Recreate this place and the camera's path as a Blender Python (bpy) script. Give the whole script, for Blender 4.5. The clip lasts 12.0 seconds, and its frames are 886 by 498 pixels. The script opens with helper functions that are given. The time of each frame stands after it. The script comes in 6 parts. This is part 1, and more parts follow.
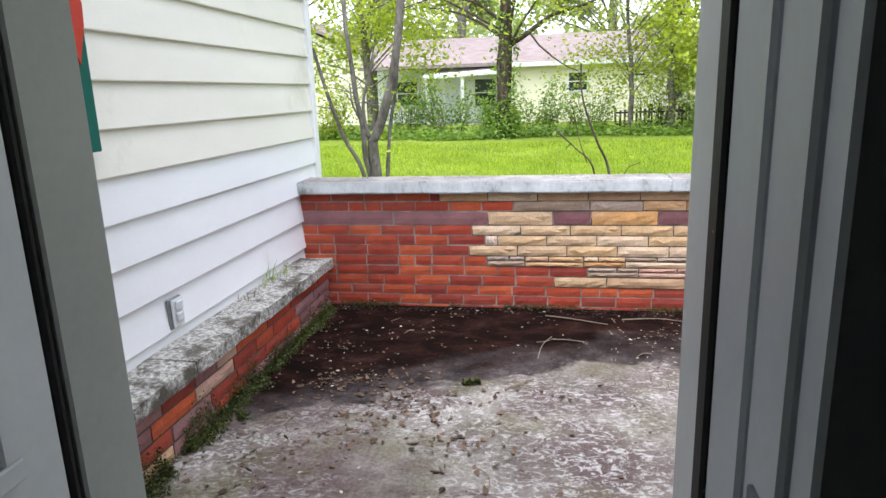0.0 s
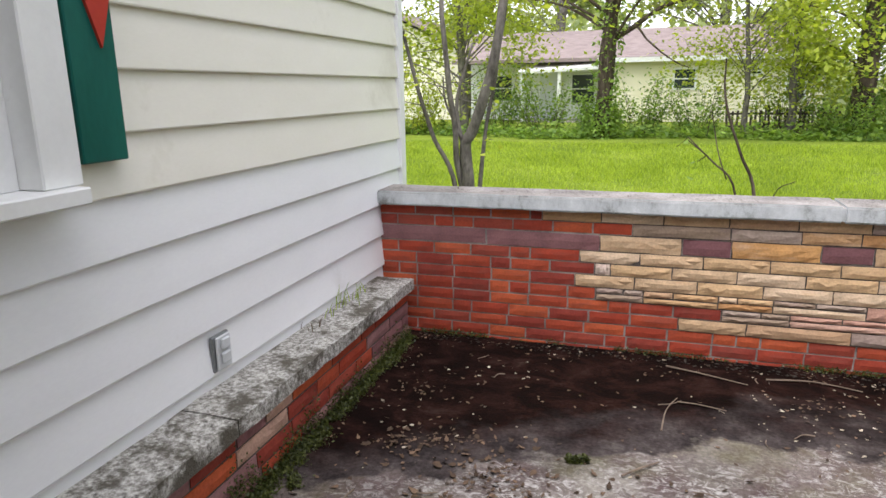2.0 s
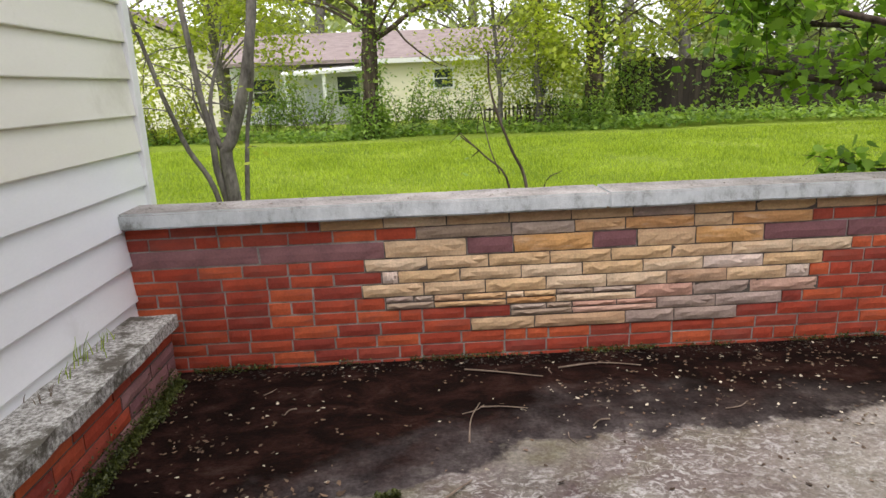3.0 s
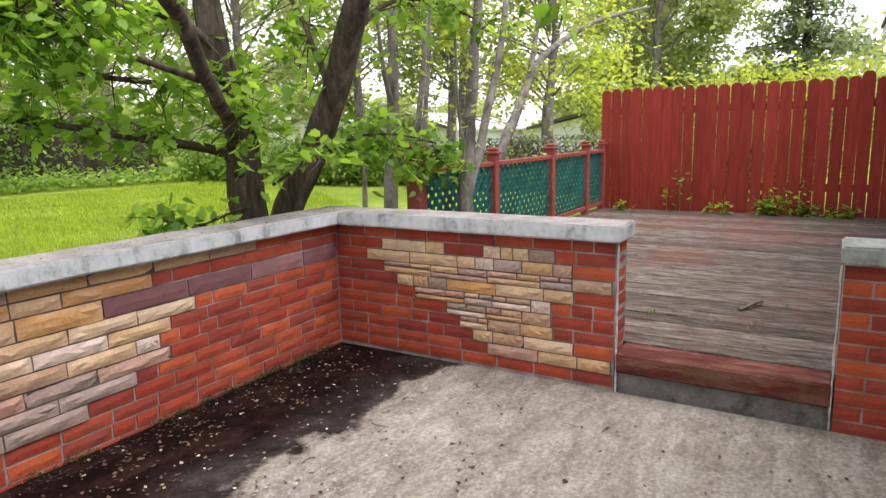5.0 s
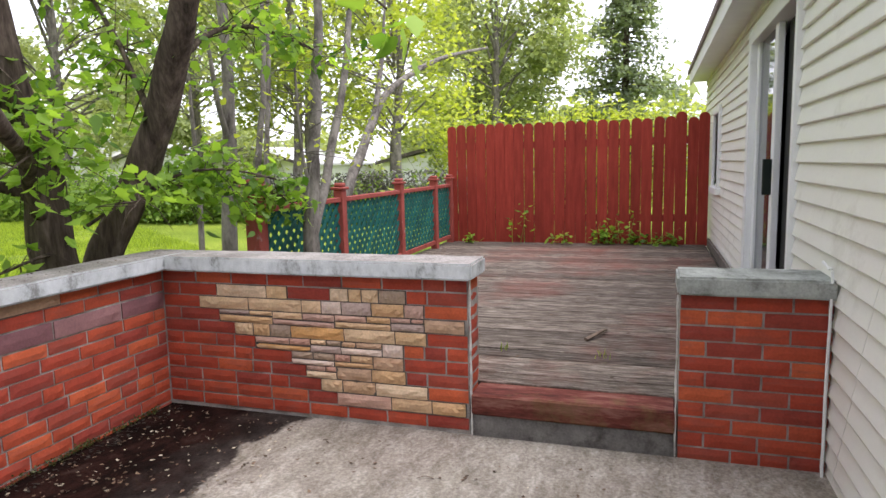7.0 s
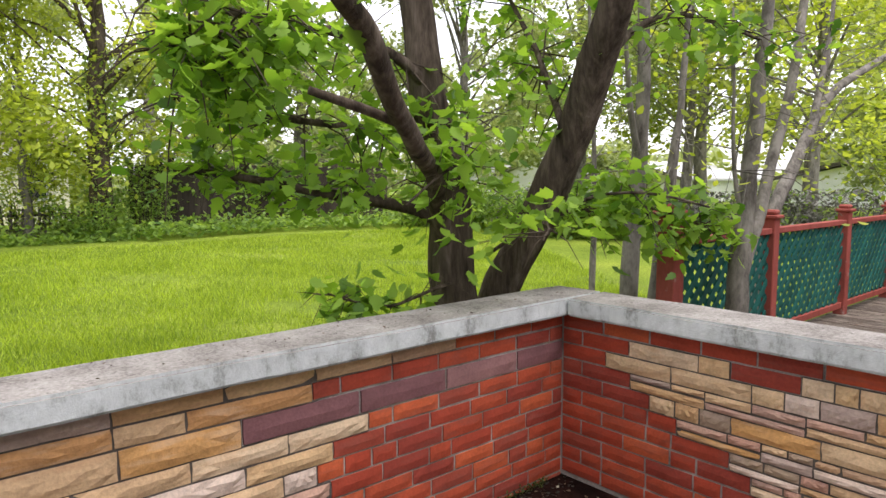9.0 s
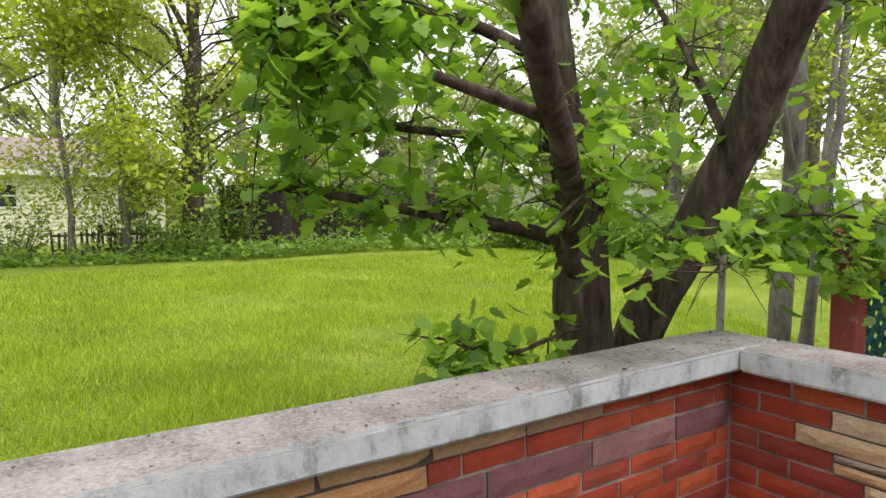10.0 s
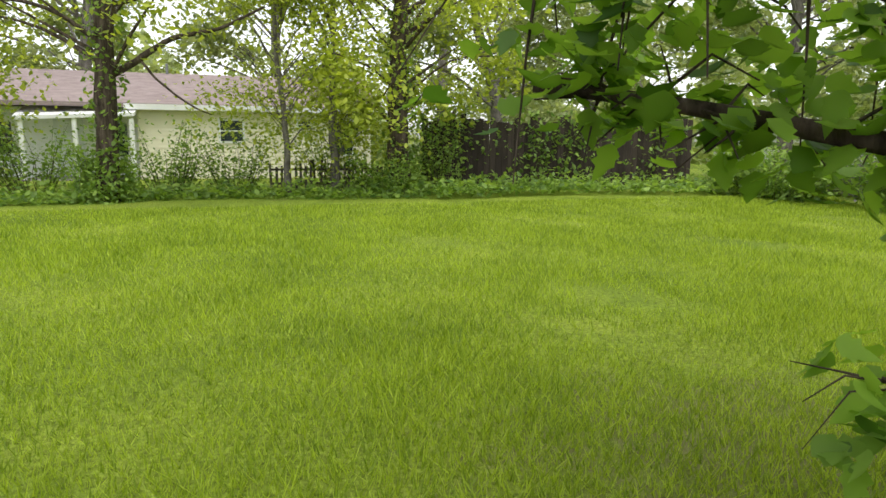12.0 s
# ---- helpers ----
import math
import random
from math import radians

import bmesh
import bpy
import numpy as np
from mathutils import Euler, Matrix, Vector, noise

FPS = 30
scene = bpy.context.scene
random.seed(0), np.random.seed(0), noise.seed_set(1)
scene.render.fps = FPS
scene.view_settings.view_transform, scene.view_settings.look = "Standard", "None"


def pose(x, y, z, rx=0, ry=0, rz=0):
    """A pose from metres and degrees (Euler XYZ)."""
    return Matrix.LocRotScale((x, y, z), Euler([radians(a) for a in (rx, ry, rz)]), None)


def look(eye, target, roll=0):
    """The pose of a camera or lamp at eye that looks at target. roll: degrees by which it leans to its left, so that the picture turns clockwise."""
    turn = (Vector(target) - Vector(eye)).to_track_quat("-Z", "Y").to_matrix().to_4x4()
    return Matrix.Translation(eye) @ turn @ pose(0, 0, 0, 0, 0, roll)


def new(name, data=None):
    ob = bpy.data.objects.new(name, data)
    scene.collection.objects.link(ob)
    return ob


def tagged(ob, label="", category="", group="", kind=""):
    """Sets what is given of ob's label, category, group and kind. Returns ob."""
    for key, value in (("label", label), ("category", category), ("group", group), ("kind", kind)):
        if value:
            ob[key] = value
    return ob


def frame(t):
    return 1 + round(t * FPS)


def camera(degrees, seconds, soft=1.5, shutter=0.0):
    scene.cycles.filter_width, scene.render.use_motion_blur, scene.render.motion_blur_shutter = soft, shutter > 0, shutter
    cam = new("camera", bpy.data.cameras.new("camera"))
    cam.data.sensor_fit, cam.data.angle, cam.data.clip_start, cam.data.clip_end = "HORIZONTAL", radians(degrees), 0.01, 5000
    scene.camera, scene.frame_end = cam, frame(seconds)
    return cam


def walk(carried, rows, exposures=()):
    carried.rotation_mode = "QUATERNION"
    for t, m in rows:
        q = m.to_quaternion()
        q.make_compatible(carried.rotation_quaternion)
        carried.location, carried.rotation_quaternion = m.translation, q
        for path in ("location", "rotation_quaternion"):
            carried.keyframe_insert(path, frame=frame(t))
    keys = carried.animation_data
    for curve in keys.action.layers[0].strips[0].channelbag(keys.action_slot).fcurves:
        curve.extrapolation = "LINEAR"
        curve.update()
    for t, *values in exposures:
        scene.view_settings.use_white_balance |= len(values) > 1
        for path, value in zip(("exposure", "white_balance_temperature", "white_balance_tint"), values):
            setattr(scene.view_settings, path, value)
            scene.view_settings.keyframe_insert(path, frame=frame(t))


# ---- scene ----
cam = camera(68.4, 12.0)
PATH = [
    (0, (1.351, 1.366, 1.355), (1.014, 3.282, 0.888), -1.9),
    (0.5, (1.335, 1.469, 1.367), (0.772, 3.319, 0.857), -1.8),
    (1, (1.254, 1.61, 1.352), (0.722, 3.463, 0.82), -1.7),
    (1.5, (1.18, 1.785, 1.365), (0.722, 3.66, 0.844), -1.2),
    (2, (1.158, 1.975, 1.369), (0.571, 3.826, 0.892), -0.8),
    (2.5, (1.131, 2.063, 1.369), (0.769, 3.968, 0.879), -0.3),
    (2.7, (1.116, 2.152, 1.362), (0.926, 4.083, 0.877), -1.3),
    (4.3, (1.28, 2.644, 1.296), (2.543, 4.148, 0.915), 0.3),
    (4.5, (1.288, 2.714, 1.291), (2.759, 4.019, 0.925), 0.7),
    (5, (1.292, 2.795, 1.271), (2.982, 3.805, 0.92), -1.3),
    (5.5, (1.292, 2.794, 1.267), (3.174, 3.374, 0.916), -0.4),
    (6, (1.286, 2.788, 1.272), (3.223, 3.132, 0.906), 0.2),
    (6.5, (1.294, 2.803, 1.289), (3.238, 3.142, 0.967), -0.7),
    (6.7, (1.355, 2.812, 1.27), (3.286, 3.24, 0.975), -1.2),
    (8.3, (1.827, 3.201, 1.324), (3.385, 4.436, 1.107), -0.7),
    (8.5, (1.87, 3.269, 1.323), (3.367, 4.577, 1.107), -1.4),
    (9, (2.045, 3.528, 1.326), (3.34, 5.038, 1.123), -0.3),
    (9.5, (2.155, 3.773, 1.322), (3.229, 5.451, 1.145), 0.1),
    (10, (2.226, 4.037, 1.323), (3.333, 5.697, 1.182), -0.3),
    (10.5, (2.356, 4.352, 1.321), (3.403, 6.045, 1.125), 1.0),
    (11, (2.339, 4.542, 1.322), (3.189, 6.338, 1.094), 1.9),
    (11.5, (2.32, 4.814, 1.278), (3.02, 6.668, 1.01), 2.3),
    (12, (2.374, 5.045, 1.266), (2.955, 6.932, 0.946), 0.4),
]
walk(cam, [(t, look(eye, target, roll)) for t, eye, target, roll in PATH],
     exposures=[(0.0, 1.98, 5950, 16), (0.5, 1.82, 6000, 16), (1.5, 1.75, 6200, 17), (2.7, 1.38, 6450, 17), (4.5, 1.5, 6550, 18), (5.5, 1.85, 6300, 19), (6.5, 1.75, 6250, 20), (8.5, 1.53, 6500, 18), (9.5, 1.5, 6550, 16), (11.0, 1.27, 6550, 13), (12.0, 1.13, 6550, 12)])

# ---- light ----
world = bpy.data.worlds.new("sky")
scene.world = world
world.use_nodes = True
wn = world.node_tree
sky = wn.nodes.new("ShaderNodeTexSky")
sky.sky_type, sky.sun_disc = 'NISHITA', False
sky.sun_elevation, sky.sun_rotation = radians(72), radians(185)
sky.air_density, sky.dust_density, sky.ozone_density = 1.0, 1.5, 1.0
haze = wn.nodes.new("ShaderNodeHueSaturation")
haze.inputs["Saturation"].default_value = 0.22
wn.links.new(sky.outputs[0], haze.inputs["Color"])
wn.links.new(haze.outputs[0], wn.nodes["Background"].inputs["Color"])
wn.nodes["Background"].inputs["Strength"].default_value = 0.15
sun_data = bpy.data.lights.new("sun", 'SUN')
sun_data.energy, sun_data.angle, sun_data.color = 0.9, radians(60), (1.0, 0.97, 0.92)
sun = new("sun", sun_data)
sun.rotation_euler = Euler((radians(-18), 0, radians(-185)))

# ---- materials ----


def shader(name, rough=0.8, metal=0.0, spec=0.3):
    m = bpy.data.materials.new(name)
    m.use_nodes = True
    nt = m.node_tree
    b = nt.nodes["Principled BSDF"]
    b.inputs["Roughness"].default_value = rough
    b.inputs["Metallic"].default_value = metal
    b.inputs["Specular IOR Level"].default_value = spec
    return m, nt, b


def where(nt, scale=(1, 1, 1), local=False):
    """World or object position, scaled by axis."""
    mp = nt.nodes.new("ShaderNodeMapping")
    mp.inputs["Scale"].default_value = scale
    if local:
        nt.links.new(nt.nodes.new("ShaderNodeTexCoord").outputs["Object"], mp.inputs["Vector"])
    else:
        nt.links.new(nt.nodes.new("ShaderNodeNewGeometry").outputs["Position"], mp.inputs["Vector"])
    return mp.outputs["Vector"]


def grain(nt, vec, scale, detail=4.0, rough=0.6, distort=0.0):
    n = nt.nodes.new("ShaderNodeTexNoise")
    n.inputs["Scale"].default_value, n.inputs["Detail"].default_value = scale, detail
    n.inputs["Roughness"].default_value, n.inputs["Distortion"].default_value = rough, distort
    nt.links.new(vec, n.inputs["Vector"])
    return n.outputs["Fac"]


def ramp(nt, fac, stops):
    r = nt.nodes.new("ShaderNodeValToRGB")
    e = r.color_ramp.elements
    while len(e) < len(stops):
        e.new(0.5)
    for el, (p, c) in zip(e, stops):
        el.position = p
        el.color = (*c, 1) if len(c) == 3 else c
    nt.links.new(fac, r.inputs["Fac"])
    return r.outputs["Color"]


def blend(nt, fac, a, b, mode='MIX'):
    n = nt.nodes.new("ShaderNodeMix")
    n.data_type, n.blend_type = 'RGBA', mode
    for sock, v in ((n.inputs[0], fac), (n.inputs[6], a), (n.inputs[7], b)):
        if isinstance(v, (int, float)):
            sock.default_value = v
        elif isinstance(v, tuple):
            sock.default_value = (*v, 1)
        else:
            nt.links.new(v, sock)
    return n.outputs[2]


def sums(nt, op, a, b=None, c=None):
    n = nt.nodes.new("ShaderNodeMath")
    n.operation = op
    for i, v in enumerate((a, b, c)):
        if v is None:
            continue
        if isinstance(v, (int, float)):
            n.inputs[i].default_value = v
        else:
            nt.links.new(v, n.inputs[i])
    return n.outputs[0]


def relief(nt, b, height, strength=0.3, dist=0.01):
    n = nt.nodes.new("ShaderNodeBump")
    n.inputs["Strength"].default_value, n.inputs["Distance"].default_value = strength, dist
    nt.links.new(height, n.inputs["Height"])
    nt.links.new(n.outputs["Normal"], b.inputs["Normal"])


def chance(nt):
    return nt.nodes.new("ShaderNodeObjectInfo").outputs["Random"]


def island(nt):
    return nt.nodes.new("ShaderNodeNewGeometry").outputs["Random Per Island"]


def surface(name, stops, scale=6.0, stretch=(1, 1, 1), rough=0.8, fine=60.0, bump=0.25, depth=0.004, vary=0.0, spec=0.3, per_island=False, local=False, stain=None, metal=0.0):
    """A two-scale mottled surface; vary shifts brightness piece by piece; stain = (colour, scale, from, to)."""
    m, nt, b = shader(name, rough, metal, spec)
    v = where(nt, stretch, local)
    big, small = grain(nt, v, scale, 5), grain(nt, v, fine, 3)
    mixf = sums(nt, 'ADD', sums(nt, 'MULTIPLY', big, 0.7), sums(nt, 'MULTIPLY', small, 0.3))
    col = ramp(nt, mixf, stops)
    if stain:
        f = ramp(nt, grain(nt, where(nt), stain[1], 6, 0.7), [(stain[2], (0, 0, 0)), (stain[3], (1, 1, 1))])
        col = blend(nt, f, col, stain[0])
    if vary:
        hs = nt.nodes.new("ShaderNodeHueSaturation")
        nt.links.new(sums(nt, 'MULTIPLY_ADD', island(nt) if per_island else chance(nt), 2 * vary, 1 - vary), hs.inputs["Value"])
        nt.links.new(col, hs.inputs["Color"])
        col = hs.outputs[0]
    nt.links.new(col, b.inputs["Base Color"])
    relief(nt, b, mixf, bump, depth)
    return m


def pieces(name, palette, rough=0.85, fine=90.0, bump=0.5, patch=None):
    """Masonry whose colour is drawn piece by piece from a palette."""
    m, nt, b = shader(name, rough, 0, 0.25)
    v = where(nt)
    pick = ramp(nt, chance(nt), [(i / len(palette), c) for i, c in enumerate(palette)])
    pick_ramp = pick.node
    pick_ramp.color_ramp.interpolation = 'CONSTANT'
    big, small = grain(nt, v, 9, 5), grain(nt, v, fine, 3)
    tone = ramp(nt, sums(nt, 'MULTIPLY_ADD', small, 0.45, sums(nt, 'MULTIPLY', big, 0.55)), [(0.3, (0.65, 0.65, 0.65)), (0.7, (1.2, 1.2, 1.2))])
    col = blend(nt, 1.0, pick, tone, 'MULTIPLY')
    if patch:
        f = ramp(nt, grain(nt, where(nt, (3, 3, 14)), 2.2, 4), [(0.52, (0, 0, 0)), (0.66, (1, 1, 1))])
        col = blend(nt, sums(nt, 'MULTIPLY', f, 0.4), col, patch)
    nt.links.new(col, b.inputs["Base Color"])
    relief(nt, b, sums(nt, 'MULTIPLY_ADD', small, 0.5, big), bump, 0.006)
    return m


M_BRICK = pieces("red brick", [(0.44, 0.080, 0.036), (0.37, 0.060, 0.032), (0.52, 0.108, 0.042), (0.30, 0.052, 0.034), (0.42, 0.072, 0.034), (0.34, 0.066, 0.040), (0.39, 0.060, 0.03)], patch=(0.24, 0.078, 0.058), bump=0.35)
M_PURPLE = pieces("purple brick", [(0.27, 0.13, 0.13), (0.31, 0.16, 0.155), (0.22, 0.10, 0.105)])
M_STONES = {
    "cream": pieces("cream sandstone", [(0.666, 0.467, 0.282), (0.633, 0.429, 0.235), (0.684, 0.514, 0.345), (0.616, 0.436, 0.266)], patch=(0.530, 0.312, 0.157), bump=0.8),
    "tan": pieces("tan sandstone", [(0.581, 0.366, 0.188), (0.530, 0.343, 0.204), (0.599, 0.405, 0.235), (0.496, 0.327, 0.211)], patch=(0.428, 0.234, 0.125), bump=0.8),
    "orange": pieces("ochre sandstone", [(0.599, 0.327, 0.125), (0.564, 0.343, 0.172), (0.530, 0.280, 0.117)], patch=(0.616, 0.452, 0.313), bump=0.8),
    "grey": pieces("grey sandstone", [(0.393, 0.296, 0.243), (0.428, 0.335, 0.266), (0.359, 0.265, 0.188), (0.462, 0.351, 0.298)], patch=(0.307, 0.226, 0.204), bump=0.8),
    "pink": pieces("pink sandstone", [(0.513, 0.296, 0.219), (0.496, 0.319, 0.251), (0.547, 0.343, 0.259)], patch=(0.428, 0.234, 0.172), bump=0.8),
    "white": pieces("pale sandstone", [(0.684, 0.545, 0.454), (0.650, 0.514, 0.431)], patch=(0.564, 0.389, 0.282), bump=0.7)}
M_MORTAR = surface("mortar", [(0.35, (0.15, 0.135, 0.12)), (0.65, (0.44, 0.41, 0.375))], 9, rough=0.95, fine=150, bump=0.6)
M_DARKMORTAR = surface("dark mortar", [(0.3, (0.05, 0.042, 0.036)), (0.7, (0.15, 0.128, 0.11))], 12, rough=0.95, fine=150, bump=0.6)
M_CAP, _nt, _b = shader("coping concrete with painted edges", 0.95, 0, 0.15)
_v = where(_nt)
_mix = sums(_nt, 'MULTIPLY_ADD', grain(_nt, _v, 90, 4, 0.7), 0.5, sums(_nt, 'MULTIPLY', grain(_nt, _v, 5, 6, 0.65), 0.5))
_bare = ramp(_nt, _mix, [(0.36, (0.13, 0.118, 0.108)), (0.5, (0.285, 0.262, 0.245)), (0.64, (0.42, 0.395, 0.37))])
_dots = ramp(_nt, grain(_nt, _v, 34, 5, 0.6), [(0.62, (0, 0, 0)), (0.67, (1, 1, 1))])
_bare = blend(_nt, sums(_nt, 'MULTIPLY', _dots, 0.6), _bare, (0.07, 0.06, 0.05))
_paint = ramp(_nt, grain(_nt, where(_nt, (1, 1, 0.6)), 8, 8, 0.75), [(0.34, (0.22, 0.225, 0.21)), (0.46, (0.50, 0.53, 0.53)), (0.64, (0.65, 0.68, 0.68))])
_sep = _nt.nodes.new("ShaderNodeSeparateXYZ")
_nt.links.new(_nt.nodes.new("ShaderNodeNewGeometry").outputs["Normal"], _sep.inputs[0])
_top = ramp(_nt, _sep.outputs[2], [(0.35, (0, 0, 0)), (0.75, (1, 1, 1))])
_nt.links.new(blend(_nt, _top, _paint, _bare), _b.inputs["Base Color"])
relief(_nt, _b, _mix, 0.8, 0.006)
M_LEDGE = surface("weathered ledge concrete", [(0.36, (0.11, 0.105, 0.09)), (0.48, (0.33, 0.315, 0.285)), (0.61, (0.62, 0.61, 0.57))], 60, rough=0.95, fine=150, bump=1.0, depth=0.010, spec=0.15, stain=((0.11, 0.10, 0.08), 6.0, 0.50, 0.60))
M_SIDING = surface("cream painted siding", [(0.3, (0.76, 0.74, 0.65)), (0.7, (0.83, 0.81, 0.73))], 1.6, (1, 1, 3), rough=0.5, fine=40, bump=0.05, depth=0.002, spec=0.4, stain=((0.55, 0.52, 0.42), 1.3, 0.58, 0.85))
M_WHITEBOARD = surface("white repainted siding", [(0.3, (0.76, 0.77, 0.78)), (0.7, (0.84, 0.85, 0.86))], 1.6, (1, 1, 3), rough=0.5, fine=40, bump=0.05, depth=0.002, spec=0.4, stain=((0.60, 0.60, 0.57), 1.3, 0.6, 0.85))
M_VINYL = surface("white vinyl siding", [(0.3, (0.76, 0.75, 0.68)), (0.7, (0.84, 0.83, 0.76))], 1.6, (1, 1, 3), rough=0.45, fine=40, bump=0.05, depth=0.002, spec=0.4, stain=((0.50, 0.48, 0.40), 1.7, 0.6, 0.85))
M_TRIM = surface("white trim paint", [(0.3, (0.76, 0.77, 0.76)), (0.7, (0.85, 0.86, 0.85))], 5, rough=0.5, fine=60, bump=0.1, depth=0.002, stain=((0.48, 0.48, 0.44), 6.0, 0.64, 0.8))
M_DOORPAINT = surface("grey white door paint", [(0.3, (0.62, 0.65, 0.66)), (0.7, (0.72, 0.75, 0.76))], 3, rough=0.4, fine=60, bump=0.06, depth=0.002)
M_JAMB = surface("grey white jamb paint", [(0.3, (0.60, 0.63, 0.65)), (0.7, (0.72, 0.75, 0.77))], 4, rough=0.45, fine=60, bump=0.1, depth=0.002)
M_OLIVE = surface("grey green jamb paint", [(0.3, (0.34, 0.36, 0.33)), (0.7, (0.43, 0.45, 0.41))], 4, rough=0.55, fine=60, bump=0.08, depth=0.002)
M_BLACK = surface("black weatherstrip and opening shade", [(0.3, (0.012, 0.012, 0.012)), (0.7, (0.03, 0.03, 0.03))], 20, rough=0.6, fine=150, bump=0.4, stain=((0.4, 0.4, 0.4), 30.0, 0.66, 0.7))
M_ROOMPLASTER = surface("pale room plaster", [(0.3, (0.50, 0.48, 0.45)), (0.7, (0.60, 0.58, 0.55))], 3, rough=0.9)
# indoor shade is put into this near-black plaster colour
M_ROOMSHADE = surface("interior plaster with painted shade", [(0.3, (0.06, 0.055, 0.05)), (0.7, (0.09, 0.085, 0.075))], 3, rough=0.9)
M_GREENPAINT = surface("green shutter paint", [(0.3, (0.0, 0.075, 0.06)), (0.7, (0.005, 0.12, 0.095))], 8, (1, 1, 0.3), rough=0.45, fine=70, bump=0.1)
M_REDHEART = surface("red heart paint", [(0.3, (0.40, 0.03, 0.02)), (0.7, (0.50, 0.05, 0.03))], 8, rough=0.5)
M_FENCE = surface("red stained boards", [(0.3, (0.18, 0.024, 0.016)), (0.55, (0.27, 0.038, 0.024)), (0.8, (0.35, 0.062, 0.042))], 4, (1, 6, 0.7), rough=0.75, fine=30, bump=0.35, vary=0.15, spec=0.15)
M_POST = surface("red post paint", [(0.3, (0.20, 0.04, 0.03)), (0.7, (0.34, 0.08, 0.06))], 9, (1, 1, 0.4), rough=0.75, fine=60, bump=0.3, stain=((0.35, 0.30, 0.27), 7.0, 0.6, 0.72))
M_LATTICE = surface("green lattice paint", [(0.3, (0.0, 0.055, 0.045)), (0.7, (0.012, 0.12, 0.10))], 12, rough=0.6, fine=80, vary=0.2)
M_DECK = surface("weathered deck boards", [(0.34, (0.03, 0.024, 0.019)), (0.5, (0.115, 0.093, 0.075)), (0.66, (0.28, 0.243, 0.205))], 6, (10, 1.2, 1), rough=0.9, fine=40, bump=0.9, depth=0.008, vary=0.35, spec=0.1, stain=((0.16, 0.065, 0.05), 0.7, 0.48, 0.72))
M_BEAM = surface("worn red beam", [(0.36, (0.06, 0.02, 0.016)), (0.5, (0.135, 0.04, 0.03)), (0.64, (0.23, 0.11, 0.085))], 6, (3, 0.6, 3), rough=0.85, fine=40, bump=0.5, spec=0.1, stain=((0.14, 0.085, 0.04), 4.0, 0.55, 0.7))
M_BARK = surface("maple bark", [(0.36, (0.027, 0.021, 0.016)), (0.5, (0.078, 0.06, 0.045)), (0.64, (0.15, 0.12, 0.094))], 14, (1, 1, 0.18), rough=0.97, fine=60, bump=1.0, depth=0.025, spec=0.1)
M_GREYBARK = surface("grey bark", [(0.36, (0.075, 0.067, 0.057)), (0.62, (0.245, 0.225, 0.195))], 12, (1, 1, 0.4), rough=0.97, fine=60, bump=0.7, depth=0.01, spec=0.1)
M_TWIG = surface("dry twig", [(0.3, (0.10, 0.07, 0.05)), (0.7, (0.26, 0.20, 0.15))], 20, rough=0.9)
M_LITTER = surface("dead leaves", [(0.3, (0.045, 0.03, 0.02)), (0.7, (0.17, 0.11, 0.07))], 14, rough=0.95, vary=0.6, per_island=True)
M_PETAL = surface("pale petals", [(0.3, (0.22, 0.18, 0.12)), (0.7, (0.52, 0.46, 0.36))], 20, rough=0.9, vary=0.5, per_island=True)
M_ROOF = surface("brown roof shingles", [(0.3, (0.20, 0.155, 0.15)), (0.7, (0.34, 0.28, 0.265))], 3, (1, 1, 5), rough=0.95, fine=14, bump=0.4, depth=0.02)
M_PALEROOF = surface("pale garage roof", [(0.3, (0.50, 0.50, 0.50)), (0.7, (0.66, 0.66, 0.66))], 2, rough=0.9, fine=10)
M_YELLOW = surface("pale yellow siding", [(0.3, (0.80, 0.76, 0.58)), (0.7, (0.87, 0.83, 0.67))], 1.5, rough=0.6, fine=20)
M_OLDWOOD = surface("old grey wood", [(0.3, (0.07, 0.06, 0.05)), (0.7, (0.19, 0.165, 0.14))], 5, (3, 3, 0.4), rough=0.95, fine=30, bump=0.5, vary=0.3)
M_DARKFENCE = surface("dark weathered fence boards", [(0.3, (0.022, 0.017, 0.013)), (0.7, (0.075, 0.058, 0.046))], 5, (3, 3, 0.4), rough=0.95, fine=30, bump=0.5, vary=0.35)
M_STEEL = surface("grey galvanised box", [(0.3, (0.13, 0.14, 0.14)), (0.7, (0.24, 0.25, 0.25))], 30, rough=0.55, fine=120, metal=0.2)
M_GREYBOX = surface("grey plastic outlet cover", [(0.3, (0.52, 0.54, 0.55)), (0.7, (0.62, 0.64, 0.65))], 20, rough=0.5)
M_BRONZE = surface("dark bronze metal and opening shade", [(0.3, (0.010, 0.016, 0.013)), (0.7, (0.022, 0.03, 0.025))], 12, rough=0.65, spec=0.15)
M_DEADBRUSH = surface("dead grey brush", [(0.3, (0.09, 0.085, 0.075)), (0.7, (0.30, 0.29, 0.26))], 14, rough=0.95, vary=0.5, per_island=True)
M_SILL = surface("crumbling dark concrete", [(0.3, (0.07, 0.065, 0.06)), (0.7, (0.22, 0.21, 0.195))], 9, rough=0.95, fine=90, bump=0.9, depth=0.01, stain=((0.05, 0.045, 0.04), 6.0, 0.5, 0.66))
M_PIERCAP = surface("grey green pier cap", [(0.3, (0.16, 0.17, 0.15)), (0.5, (0.33, 0.35, 0.32)), (0.72, (0.52, 0.54, 0.50))], 6, rough=0.9, fine=90, bump=0.6, stain=((0.10, 0.10, 0.085), 7.0, 0.52, 0.68))
